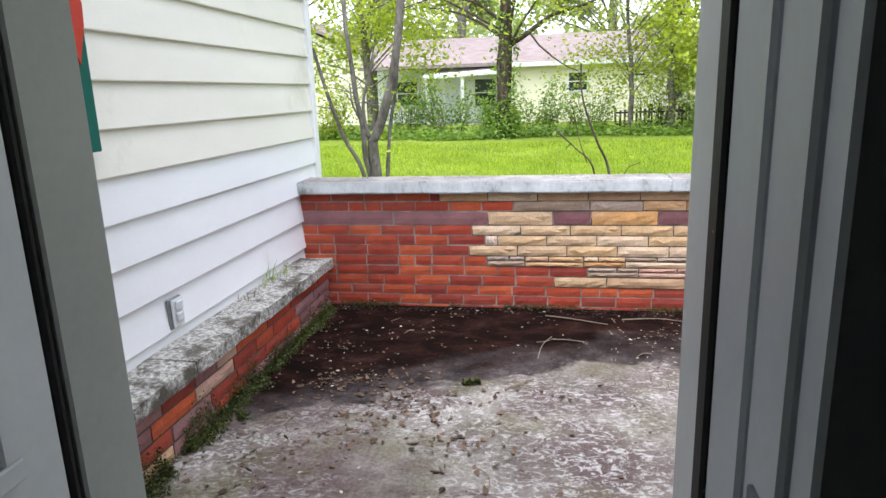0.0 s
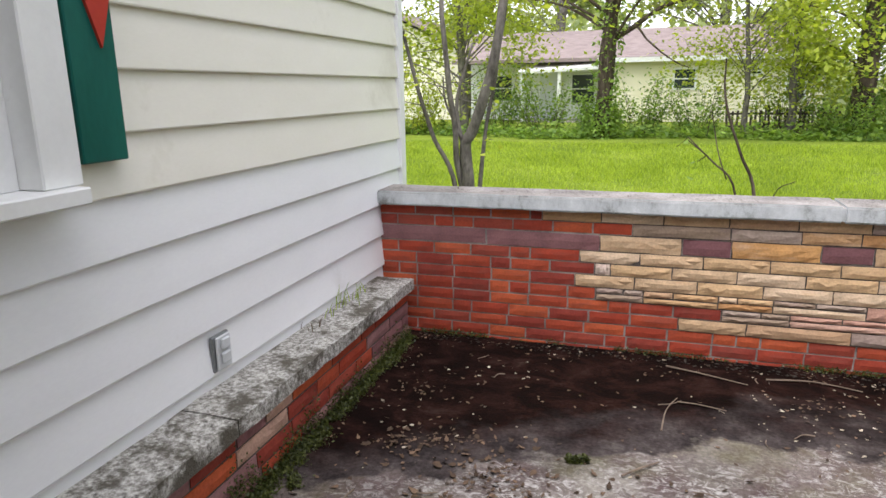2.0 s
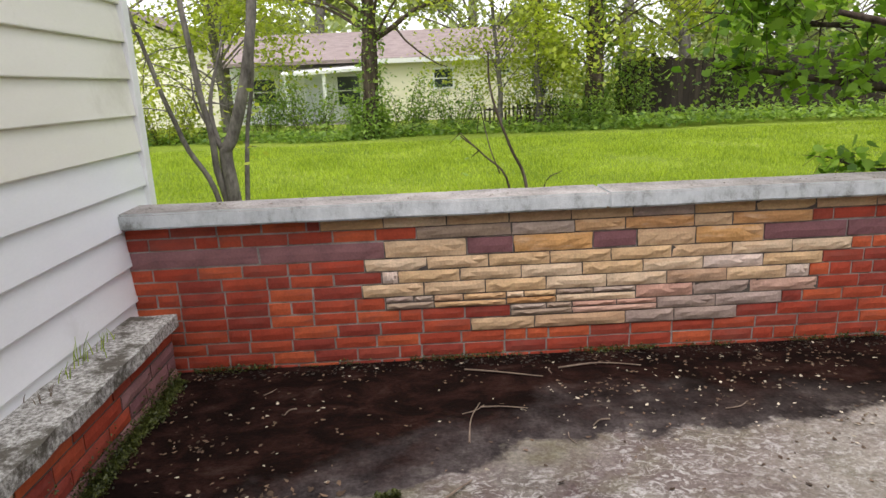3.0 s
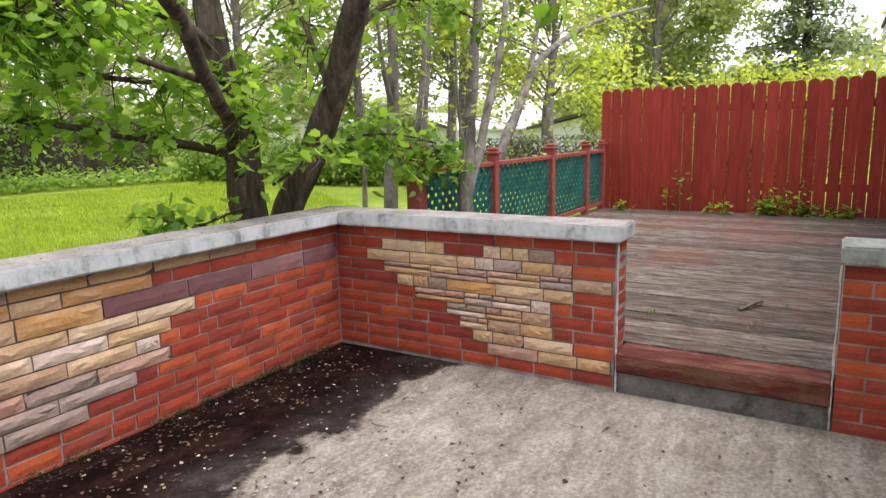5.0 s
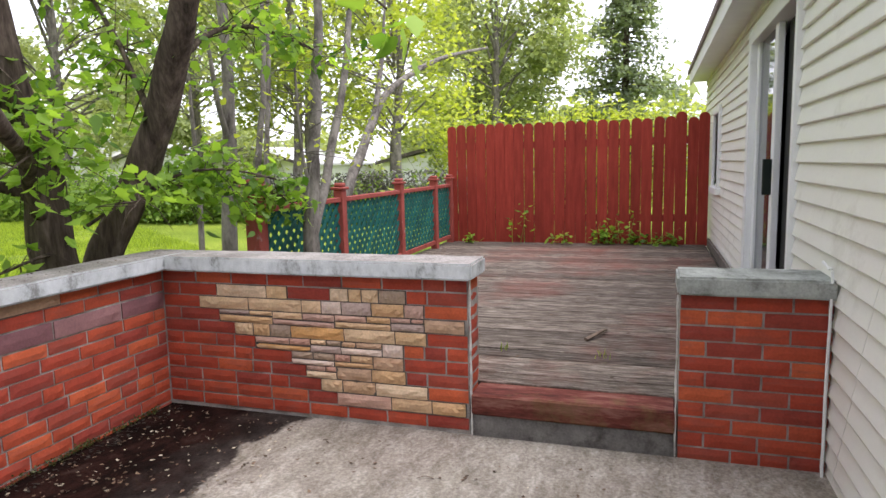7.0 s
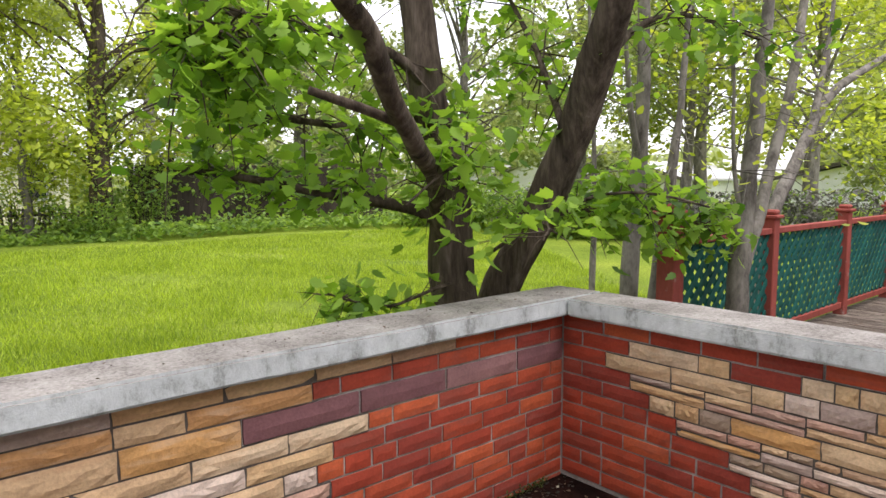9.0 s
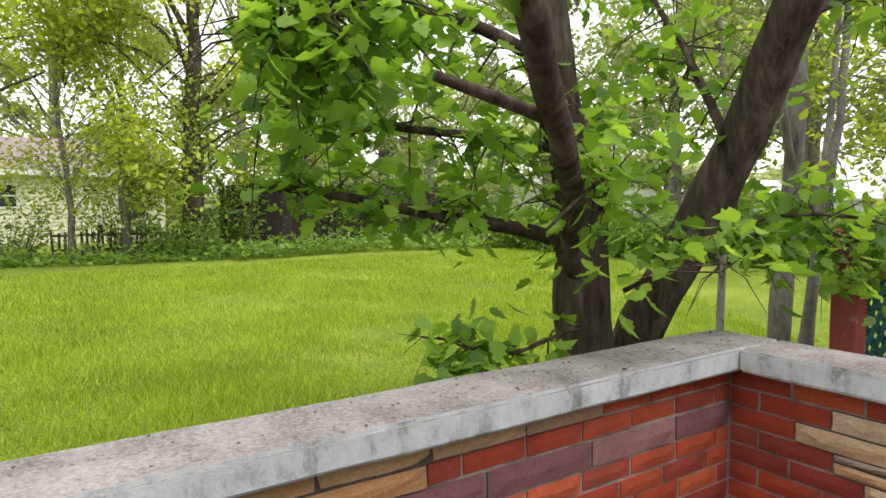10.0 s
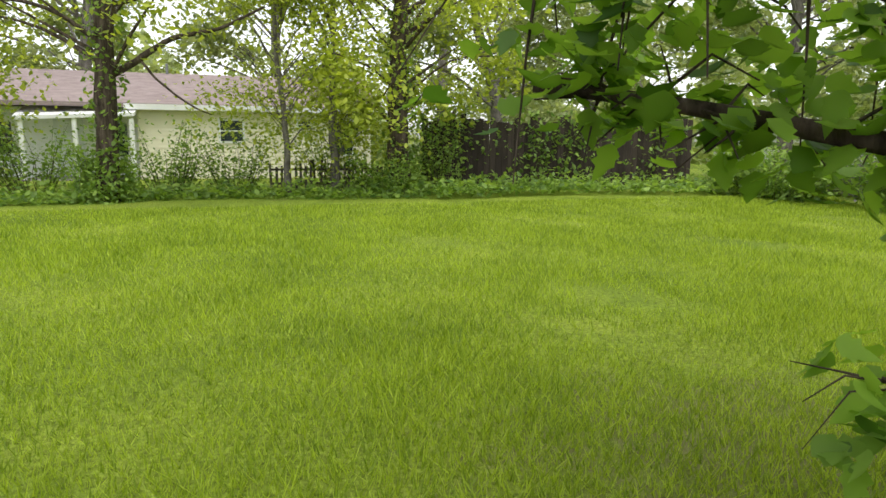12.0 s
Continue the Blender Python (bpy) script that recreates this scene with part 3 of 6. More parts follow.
tagged(part("roof_wing", bm, M_ROOF), "brown shingle gable roof of the wing", "roof", kind="structure")

# masonry ledge along the wing
ledge = part("wall_ledge", box(0.0, 3.28, -0.185, 0.02, -0.1, 0.276), M_DARKMORTAR)
ledge.matrix_basis = WING
tagged(ledge, "low mossy brick and stone footing under the siding", "brick footing", kind="structure")
for a, b, sd in ((0.0, 1.62, 5), (1.624, 3.29, 6)):
    bm = box(a, b, -0.225, 0.01, 0.278, 0.338)
    bmesh.ops.subdivide_edges(bm, edges=[e for e in bm.edges if abs((e.verts[0].co - e.verts[1].co)[0]) > 0.3], cuts=16, use_grid_fill=True)
    bmesh.ops.subdivide_edges(bm, edges=[e for e in bm.edges if abs((e.verts[0].co - e.verts[1].co)[1]) > 0.1], cuts=3, use_grid_fill=True)
    for v in bm.verts:
        v.co += noise.noise_vector(v.co * 9 + Vector((sd, 0, 0))) * 0.007
    part("ledge_slab", bm, M_LEDGE, ledge, "rough weathered concrete slab")

# wing window with deep white casing, and its shutter
win = thing("window_1", "white framed wing window with a deep sill", "window", kind="structure")
win.matrix_basis = WING @ pose(-0.02, 0, 0.012)
for nm, bx in (("casing", (1.20, 1.318, -0.075, 0.03, 1.132, 2.33)), ("casing", (0.28, 0.38, -0.06, 0.03, 1.132, 2.33)), ("head", (0.28, 1.318, -0.06, 0.03, 2.24, 2.34)),
               ("window_sill", (0.24, 1.30, -0.115, 0.05, 1.088, 1.131)), ("sash", (0.38, 0.43, 0.0, 0.05, 1.13, 2.24)), ("sash", (1.14, 1.20, 0.0, 0.05, 1.13, 2.24)),
               ("sash", (0.43, 1.14, 0.0, 0.05, 1.13, 1.19)), ("meeting_rail", (0.43, 1.14, 0.0, 0.05, 1.66, 1.71))):
    part(nm, box(*bx, 0.004), M_TRIM, win)
part("pane", box(0.43, 1.14, 0.02, 0.028, 1.19, 2.24), M_GLASS, win)
sh = thing("shutter", "dark green wooden shutter with a red heart beside the window", "shutter")
sh.matrix_basis = WING.copy()
part("board", box(1.326, 1.482, -0.055, -0.018, 1.191, 2.33, 0.004), M_GREENPAINT, sh)
bm = bmesh.new()
pts = [(0, -0.15), (-0.055, -0.02), (-0.062, 0.05), (-0.04, 0.09), (-0.012, 0.085), (0, 0.055), (0.012, 0.085), (0.04, 0.09), (0.062, 0.05), (0.055, -0.02)]
f0 = [bm.verts.new((1.428 + 0.8 * x, -0.064, 1.635 + z)) for x, z in pts]
f1 = [bm.verts.new((1.428 + 0.8 * x, -0.052, 1.635 + z)) for x, z in pts]
bm.faces.new(f0)
for k in range(len(pts)):
    bm.faces.new((f0[k], f1[k], f1[(k + 1) % len(pts)], f0[(k + 1) % len(pts)]))
part("heart", bm, M_REDHEART, sh, "red painted heart")
out = thing("outlet_box", "grey weatherproof outlet cover on the wing siding", "outlet")
out.matrix_basis = WING @ pose(-0.035, 0, 0.048)
part("back_box", box(1.822, 1.918, -0.024, -0.008, 0.352, 0.486, 0.004), M_STEEL, out)
part("plate", box(1.832, 1.912, -0.034, -0.024, 0.356, 0.482, 0.004), M_GREYBOX, out)
for zz in (0.392, 0.444):
    part("flap", box(1.848, 1.896, -0.046, -0.034, zz - 0.012, zz + 0.03, 0.005), M_GREYBOX, out)

# ---- door wall of the house ----
HOUSE = pose(11.2, HOUSE_Y, 0, 0, 0, 180)
SLIDE = (4.47, 6.02, 0.24, 2.1)
DOOR = (11.2 - 1.585, 11.2 - 0.55, -0.2, 2.12)
wall_south = lap_wall("wall_south", 11.48, -0.036, 2.36, 0.0913, M_VINYL, HOUSE, "white narrow lap vinyl siding on the house", 1,
                      holes=[SLIDE, DOOR, (1.55, 2.15, 0.98, 1.75)])
bm = box(0, 11.9, -0.20, 0.3, 2.30, 2.335)
add_box(bm, -0.15, 11.9, -0.225, -0.20, 2.27, 2.42)
eave = part("roof_edge", bm, M_TRIM)
eave.matrix_basis = HOUSE
tagged(eave, "white eave fascia and soffit of the house", "eave", kind="structure")
bm = bmesh.new()
vs = [bm.verts.new(p) for p in ((-0.2, -0.25, 2.42), (11.9, -0.25, 2.42), (11.9, 4.6, 3.9), (-0.2, 4.6, 3.9), (-0.2, -0.25, 2.47), (11.9, -0.25, 2.47), (11.9, 4.6, 3.95), (-0.2, 4.6, 3.95))]
for f in ((3, 2, 1, 0), (4, 5, 6, 7), (0, 1, 5, 4), (1, 2, 6, 5), (2, 3, 7, 6), (3, 0, 4, 7)):
    bm.faces.new([vs[i] for i in f])
roof = part("roof", bm, M_ROOF)
roof.matrix_basis = HOUSE
tagged(roof, "brown shingle roof of the house", "roof", kind="structure")
bm = box(0, 0.14, 0.16, 8.0, -0.2, 2.6)
gable = part("wall_house_end", bm, M_VINYL)
gable.matrix_basis = HOUSE
tagged(gable, "white end wall of the house", "house wall", kind="structure")

# room behind the door; return and ceiling carry its shade in their colour
bm = bmesh.new()
add_box(bm, 3.2, 3.3, -2.6, 1.86, 0, 2.45)
add_box(bm, 1.80, 3.2, 1.76, 1.86, 0, 2.45)
add_box(bm, -0.9, -0.8, -2.6, 1.76, 0, 2.45)
add_box(bm, -0.8, 0.55, 1.68, 1.76, 0, 2.45)
add_box(bm, -0.9, 3.3, -2.7, -2.6, 0, 2.45)
room = part("wall_room", bm, M_ROOMPLASTER)
tagged(room, "pale plaster walls of the unlit room behind the door", "room wall", kind="structure")
tagged(part("wall_doorside", box(1.59, 1.80, 1.62, 1.86, 0.0, 2.45), M_ROOMSHADE), "wall return beside the door frame in painted shade", "room wall", kind="structure")
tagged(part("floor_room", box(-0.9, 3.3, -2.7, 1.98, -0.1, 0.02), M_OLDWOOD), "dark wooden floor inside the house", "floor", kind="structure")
tagged(part("ceiling", box(-0.9, 3.3, -2.7, 1.8, 2.45, 2.5), M_ROOMSHADE), "ceiling inside the house in painted shade", "ceiling", kind="structure")

# door frame: outer stop, black seal, moulded jamb
fr = thing("door_frame", "worn grey-white door frame with a black weather seal", "door frame", kind="structure")
fr.location = (-0.015, -0.055, 0)
for x0, x1, y0, y1, m, nm in ((1.518, 1.600, 2.085, 2.20, M_TRIM, "outer_jamb"), (1.514, 1.600, 2.045, 2.084, M_BLACK, "weather_seal"), (1.519, 1.600, 1.945, 2.044, M_JAMB, "jamb"),
                              (1.524, 1.600, 1.905, 1.944, M_JAMB, "jamb"), (1.515, 1.600, 1.84, 1.904, M_JAMB, "jamb"), (1.521, 1.600, 1.80, 1.839, M_JAMB, "casing"),
                              (0.565, 0.712, 2.146, 2.27, M_OLIVE, "jamb"), (0.565, 0.706, 2.131, 2.145, M_BLACK, "weather_seal")):
    part(nm, box(x0, x1, y0, y1, 0.0, 2.12, 0.004), m, fr)
part("head", box(0.55, 1.585, 1.80, 2.20, 2.06, 2.12, 0.003), M_JAMB, fr)
part("threshold", box(0.55, 1.585, 1.85, 2.24, -0.02, 0.03, 0.006), M_STEEL, fr)
part("strike_plate", box(1.511, 1.516, 1.86, 1.89, 0.98, 1.06, 0.001), M_STEEL, fr)
leaf = thing("door_1", "open grey-white panelled door swung into the house", "door", at=(0.688, 2.072, 0), turn=-89, kind="structure")
part("leaf", box(0.0, 0.85, -0.045, 0.0, 0.035, 2.05, 0.003), M_DOORPAINT, leaf)
for x0, x1 in ((0.075, 0.385), (0.455, 0.775)):
    for z0, z1 in ((0.2, 0.78), (0.90, 1.9)):
        bm = bmesh.new()
        for bx in ((x0, x1, z0, z0 + 0.03), (x0, x1, z1 - 0.03, z1), (x0, x0 + 0.03, z0 + 0.03, z1 - 0.03), (x1 - 0.03, x1, z0 + 0.03, z1 - 0.03)):
            add_box(bm, bx[0], bx[1], 0.0, 0.012, bx[2], bx[3], 0.003)
        add_box(bm, x0 + 0.055, x1 - 0.055, 0.0, 0.008, z0 + 0.055, z1 - 0.055, 0.003)
        part("panel", bm, M_DOORPAINT, leaf)

# sliding door onto the deck
sd = thing("door_2", "white framed sliding door with dark glass onto the deck", "sliding door", kind="structure")
sd.matrix_basis = HOUSE
# the dark strip at b and the black panel stand in for a shaded opening
a, b = SLIDE[0], SLIDE[1]
for nm, bx, m in (("frame", (a - 0.07, a + 0.05, -0.045, 0.12, 0.2, 2.17), M_TRIM), ("frame", (b - 0.01, b + 0.05, -0.035, 0.12, 0.2, 2.17), M_TRIM), ("head", (a, b, -0.045, 0.12, 2.06, 2.17), M_TRIM),
                  ("track", (a, b, -0.03, 0.12, 0.2, 0.26), M_STEEL), ("stile", (a + 0.05, a + 0.14, 0.0, 0.04, 0.26, 2.06), M_TRIM), ("stile", (a + 0.76, a + 0.86, 0.0, 0.04, 0.26, 2.06), M_TRIM),
                  ("screen_frame", (b - 0.24, b - 0.01, 0.03, 0.09, 0.26, 2.06), M_BRONZE), ("handle", (a + 0.80, a + 0.83, -0.05, 0.0, 1.04, 1.26), M_BRONZE)):
    part(nm, box(*bx, 0.004), m, sd)
part("pane", box(a + 0.14, a + 0.76, 0.018, 0.024, 0.26, 2.06), M_GLASS, sd)
part("insect_screen", box(a + 0.86, b - 0.24, 0.06, 0.066, 0.26, 2.06), M_BLACK, sd, "black panel in place of the dark opening")
# added box closing the opening, coloured dark for the room's shade
bm = bmesh.new()
for bx in ((a - 0.1, b + 0.1, 0.9, 0.95, 0.0, 2.3), (a - 0.12, a - 0.08, 0.17, 0.9, 0.0, 2.3), (b + 0.08, b + 0.12, 0.17, 0.9, 0.0, 2.3), (a - 0.08, b + 0.08, 0.17, 0.9, 2.2, 2.28), (a - 0.08, b + 0.08, 0.17, 0.9, 0.1, 0.2)):
    add_box(bm, *bx)
rm2 = part("wall_room_deck", bm, M_ROOMSHADE)
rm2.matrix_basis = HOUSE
tagged(rm2, "added shade-coloured room box behind the sliding door", "room wall", kind="structure")
w2 = thing("window_2", "small white framed window near the fence", "window", kind="structure")
w2.matrix_basis = HOUSE
for nm, bx in (("window_frame", (1.47, 1.55, -0.04, 0.1, 0.95, 1.75)), ("window_frame", (2.15, 2.23, -0.04, 0.1, 0.95, 1.75)), ("window_frame", (1.47, 2.23, -0.04, 0.1, 1.75, 1.83)), ("window_sill", (1.45, 2.25, -0.06, 0.1, 0.88, 0.95))):
    part(nm, box(*bx, 0.004), M_TRIM, w2)
part("pane", box(1.55, 2.15, 0.03, 0.036, 0.95, 1.75), M_GLASS, w2)
o2 = thing("outlet_box", "grey metal outlet box on the white siding", "outlet")
o2.matrix_basis = HOUSE
part("plate", box(7.61, 7.66, -0.028, -0.008, 0.56, 0.665, 0.003), M_STEEL, o2)
part("flap", box(7.603, 7.643, -0.038, -0.028, 0.61, 0.662, 0.004), M_STEEL, o2)
ck = thing("cable", "pale cable and caulk line down the siding beside the pier", "cable")
bm = bmesh.new()
add_tube(bm, curve_points([(4.27, 2.18, 0.0), (4.272, 2.183, 0.4), (4.268, 2.18, 0.8), (4.29, 2.19, 0.84), (4.40, 2.185, 0.85)], 5), [0.006] * 21, 6)
part("cord", bm, M_TRIM, ck)

for label, x, y, z1, r in (("white caulk bead down the open end of the wall", WALL_X - 0.004, 3.633, WALL_TOP, 0.0045), ("white caulk bead down the pier edge", WALL_X - 0.002, 2.734, WALL_TOP - 0.035, 0.004), ("white caulk bead between pier and siding", WALL_X - 0.012, HOUSE_Y + 0.024, WALL_TOP, 0.008)):
    cb = thing("caulk_bead", label, "caulk", kind="structure")
    bm = bmesh.new()
    P = [Vector((x, y, 0.004 + (z1 - 0.004) * i / 24)) for i in range(25)]
    add_tube(bm, [p + noise.noise_vector(p * 14) * 0.003 for p in P], [r * (1 + 0.6 * noise.noise(p * 11)) for p in P], 6)
    part("bead", bm, M_CAULK, cb)

# ---- deck ----
deck = part("floor_deck", box(4.55, FENCE_X + 0.1, 2.19, 5.55, 0.0, DECK_Z - 0.035), M_OLDWOOD)
tagged(deck, "weathered grey deck with traces of red stain", "deck", kind="structure")
beam = part("step_beam", roughen(box(WALL_X - 0.012, WALL_X + 0.175, 2.732, 3.635, 0.105, 0.205, 0.008), 0.003, 4, 0.5), M_BEAM)
tagged(beam, "worn red timber beam across the deck opening", "step")
bm = roughen(box(WALL_X + 0.0, WALL_X + 0.2, 2.724, 3.642, -0.06, 0.102), 0.006, 6, 1.5, 3)
sill = part("step_base", bm, M_SILL)
tagged(sill, "crumbling concrete and block base under the beam", "step base", kind="structure")
bm = box(1.25, 6.6, -0.045, -0.016, DECK_Z - 0.02, DECK_Z + 0.09, 0.004)
base = part("baseboard", bm, M_OLDWOOD)
base.matrix_basis = HOUSE
tagged(base, "grey skirting board between deck and siding", "skirting board", kind="structure")

# red privacy fence with dog-eared boards
fence = thing("fence", "tall dark red board fence with rounded tops at the deck end", "board fence")
rng = random.Random(4)
y = 2.19
i = 0
while y < 5.42:
    w = 0.126 + rng.uniform(-0.006, 0.006)
    top = 1.78 + rng.uniform(-0.012, 0.012) + (0.05 if i in (0, 2) else 0)
    bm = bmesh.new()
    prof = [(0, 0), (w, 0), (w, top - 0.05), (w - 0.012, top - 0.02), (w - 0.04, top), (0.04, top), (0.012, top - 0.02), (0, top - 0.05)]
    a = [bm.verts.new((0, p[0], p[1] + DECK_Z - 0.01 if p[1] == 0 else p[1])) for p in prof]
    b = [bm.verts.new((0.018, p[0], p[1] + DECK_Z - 0.01 if p[1] == 0 else p[1])) for p in prof]
    bm.faces.new(a[::-1])
    bm.faces.new(b)
    for k in range(8):
        bm.faces.new((a[k], a[(k + 1) % 8], b[(k + 1) % 8], b[k]))
    ob = part("board", bm, M_FENCE, fence)
    ob.matrix_basis = pose(FENCE_X, y, 0, rng.uniform(-0.35, 0.35), 0, 0)
    y += w + rng.choice((0.002, 0.004, 0.007, 0.003, 0.009))
    i += 1
for zz in (0.5, 1.45):
    part("rail", box(FENCE_X + 0.019, FENCE_X + 0.06, 2.19, 5.45, zz, zz + 0.09), M_FENCE, fence)

# lattice railing along the deck's garden side
rail = thing("lattice_railing", "red railing with dark green lattice panels along the deck", "railing")
LY = 5.45


def lattice_post(x, top, size=0.085):
    bm = box(x - size / 2, x + size / 2, LY - size / 2, LY + size / 2, 0.1, top, 0.006)
    p = part("post", bm, M_POST, rail)
    bm = bmesh.new()
    add_box(bm, x - size * 0.72, x + size * 0.72, LY - size * 0.72, LY + size * 0.72, top, top + 0.025, 0.006)
    add_box(bm, x - size * 0.5, x + size * 0.5, LY - size * 0.5, LY + size * 0.5, top + 0.025, top + 0.06, 0.012)
    part("cap", bm, M_POST, p)


POSTS = [(5.37, 1.14, 0.11), (6.66, 1.07, 0.085), (8.07, 1.07, 0.085), (9.25, 1.07, 0.085), (9.92, 1.07, 0.085)]
for x, t, s in POSTS:
    lattice_post(x, t, s)
for (x0, _, s0), (x1, _, s1) in zip(POSTS, POSTS[1:]):
    xa, xb = x0 + s0 / 2, x1 - s1 / 2
    part("top_rail", box(xa, xb, LY - 0.03, LY + 0.03, 0.965, 1.005, 0.004), M_POST, rail)
    part("bottom_rail", box(xa, xb, LY - 0.025, LY + 0.025, 0.27, 0.32, 0.004), M_POST, rail)
    z0, z1 = 0.32, 0.965
    for layer, sgn in ((-0.006, 1), (0.006, -1)):
        k = xa - (z1 - z0)
        while k < xb + (z1 - z0):
            pa = (k, z0) if sgn > 0 else (k, z1)
            pb = (k + (z1 - z0), z1) if sgn > 0 else (k + (z1 - z0), z0)
            t0, t1 = max(0, (xa - pa[0]) / (pb[0] - pa[0])), min(1, (xb - pa[0]) / (pb[0] - pa[0]))
            if t1 - t0 > 0.06:
                q = [(pa[0] + (pb[0] - pa[0]) * t, pa[1] + (pb[1] - pa[1]) * t) for t in (t0, t1)]
                bm = bmesh.new()
                nx, nz = (-0.7071 * sgn * 0.020, 0.7071 * 0.020)
                vs = [bm.verts.new((px + s * nx, LY + layer + d, pz + s * nz)) for d in (-0.004, 0.004) for (px, pz) in q for s in (-1, 1)]
                for f in ((0, 1, 3, 2), (4, 6, 7, 5), (0, 4, 5, 1), (2, 3, 7, 6), (0, 2, 6, 4), (1, 5, 7, 3)):
                    bm.faces.new([vs[i] for i in f])
                part("slat", bm, M_LATTICE, rail)
            k += 0.108

# ---- plants ----


def jitter_along(pts, amount, seed, n=5):
    P = curve_points(pts, n)
    return [p + noise.noise_vector(p * 3.1 + Vector((seed, 0, 0))) * amount for p in P]


def limb(parent, name, pts, r0, r1, m, sides=9, wobble=0.12, seed=0.0, n=5, amount=0.015):
    P = jitter_along(pts, amount, seed, n)
    k = len(P) - 1
    bm = bmesh.new()
    add_tube(bm, P, [r0 + (r1 - r0) * (i / k) for i in range(k + 1)], sides, wobble)
    part(name, bm, m, parent, smooth=True)
    return P


def twigs_and_leaves(g, paths, count, length, per, bm, r=0.0035, spread=0.06, droop=-0.1, keep=None):
    """Grows twigs off branch paths into bm and returns leaf centres along them."""
    out = []
    for _ in range(count):
        P = paths[g.integers(len(paths))]
        a = P[int(g.uniform(0.15, 1.0) * (len(P) - 1))]
        d = Vector((g.normal(0, 1), g.normal(0, 1), g.normal(droop, 0.55)))
        d.normalize()
        L = length * g.uniform(0.5, 1.25)
        mid = a + d * L * 0.55 + Vector((0, 0, g.uniform(-0.02, 0.05)))
        end = a + d * L + Vector((0, 0, -0.18 * L))
        if keep and not keep(end):
            continue
        if bm is not None:
            add_tube(bm, [a, mid, end], [r * 1.6, r, r * 0.5], 4)
        for k in range(per):
            t = g.uniform(0.3, 1.08)
            p = a.lerp(mid, t / 0.55) if t < 0.55 else mid.lerp(end, (t - 0.55) / 0.45)
            out.append(p + Vector(g.normal(0, spread, 3)))
    return out


def big_maple():
    g = np.random.default_rng(21)
    tree = thing("maple_tree", "two-stemmed maple with fresh green leaves behind the wall corner", "tree", at=(0, 0, 0))
    stems = []
    limb(tree, "trunk", [(4.20, 5.90, 0.02), (4.18, 5.89, 0.12), (4.14, 5.87, 0.45), (4.10, 5.86, 0.72)], 0.20, 0.115, M_BARK, 14, 0.2, 1)
    stems.append(limb(tree, "limb", [(4.13, 5.85, 0.45), (4.09, 5.84, 0.8), (4.08, 5.84, 1.15), (4.04, 5.86, 1.47), (3.96, 5.88, 1.81), (3.93, 5.92, 2.2), (3.86, 6.0, 3.2), (3.7, 6.1, 4.6), (3.6, 6.3, 6.0)], 0.118, 0.05, M_BARK, 12, 0.18, 2))
    stems.append(limb(tree, "limb", [(4.26, 5.87, 0.40), (4.39, 5.83, 0.77), (4.45, 5.72, 1.02), (4.50, 5.52, 1.42), (4.45, 5.32, 1.77), (4.36, 5.12, 2.10), (4.27, 4.94, 2.6), (4.2, 4.8, 3.3), (4.15, 4.65, 4.4), (4.05, 4.55, 5.6)], 0.108, 0.045, M_BARK, 12, 0.18, 3))
    front = limb(tree, "limb", [(4.00, 5.80, 1.06), (3.86, 5.68, 1.24), (3.62, 5.45, 1.38), (3.22, 5.10, 1.515), (3.02, 4.95, 1.70), (2.84, 4.85, 1.81), (2.66, 4.75, 2.05), (2.5, 4.6, 2.5)], 0.044, 0.02, M_BARK, 10, 0.2, 4)
    low = limb(tree, "limb", [(4.05, 5.85, 1.12), (3.87, 5.88, 1.21), (3.63, 5.98, 1.25), (3.4, 6.12, 1.31), (3.2, 6.26, 1.36), (3.0, 6.39, 1.40)], 0.032, 0.013, M_BARK, 8, 0.22, 5)
    limb(tree, "limb", [(3.24, 5.12, 1.51), (3.12, 5.15, 1.545), (2.97, 5.19, 1.588)], 0.018, 0.013, M_BARK, 8, 0.2, 6)
    up1 = limb(tree, "limb", [(3.98, 5.86, 1.72), (3.75, 5.82, 1.86), (3.5, 5.83, 1.92), (3.2, 5.88, 1.94), (3.0, 5.92, 1.97), (2.8, 5.95, 2.02)], 0.028, 0.010, M_BARK, 8, 0.2, 7)
    up2 = limb(tree, "limb", [(3.18, 5.88, 1.93), (3.0, 5.9, 1.87), (2.85, 5.88, 1.80)], 0.012, 0.006, M_BARK, 6, 0.2, 8)
    mid = limb(tree, "limb", [(4.04, 5.85, 1.5), (3.7, 6.05, 1.58), (3.35, 6.25, 1.62), (2.95, 6.5, 1.72)], 0.022, 0.008, M_BARK, 6, 0.2, 9)
    dn = limb(tree, "limb", [(4.02, 5.78, 0.86), (3.85, 5.74, 0.84), (3.66, 5.76, 0.80), (3.5, 5.80, 0.84), (3.40, 5.84, 0.88)], 0.010, 0.004, M_BARK, 5, 0.1, 10)
    rt = limb(tree, "limb", [(4.46, 5.66, 1.06), (4.78, 5.52, 1.20), (5.1, 5.42, 1.20), (5.45, 5.32, 1.08), (5.75, 5.25, 0.96)], 0.016, 0.006, M_BARK, 6, 0.2, 11)
    rt2 = limb(tree, "limb", [(4.45, 5.68, 1.02), (4.6, 5.52, 1.22), (4.75, 5.3, 1.28), (5.0, 5.05, 1.2)], 0.012, 0.005, M_BARK, 6, 0.2, 12)
    r3 = limb(tree, "limb", [(4.43, 5.28, 1.84), (4.9, 5.32, 2.1), (5.5, 5.36, 2.2), (6.1, 5.3, 2.15)], 0.022, 0.008, M_BARK, 6, 0.2, 13)
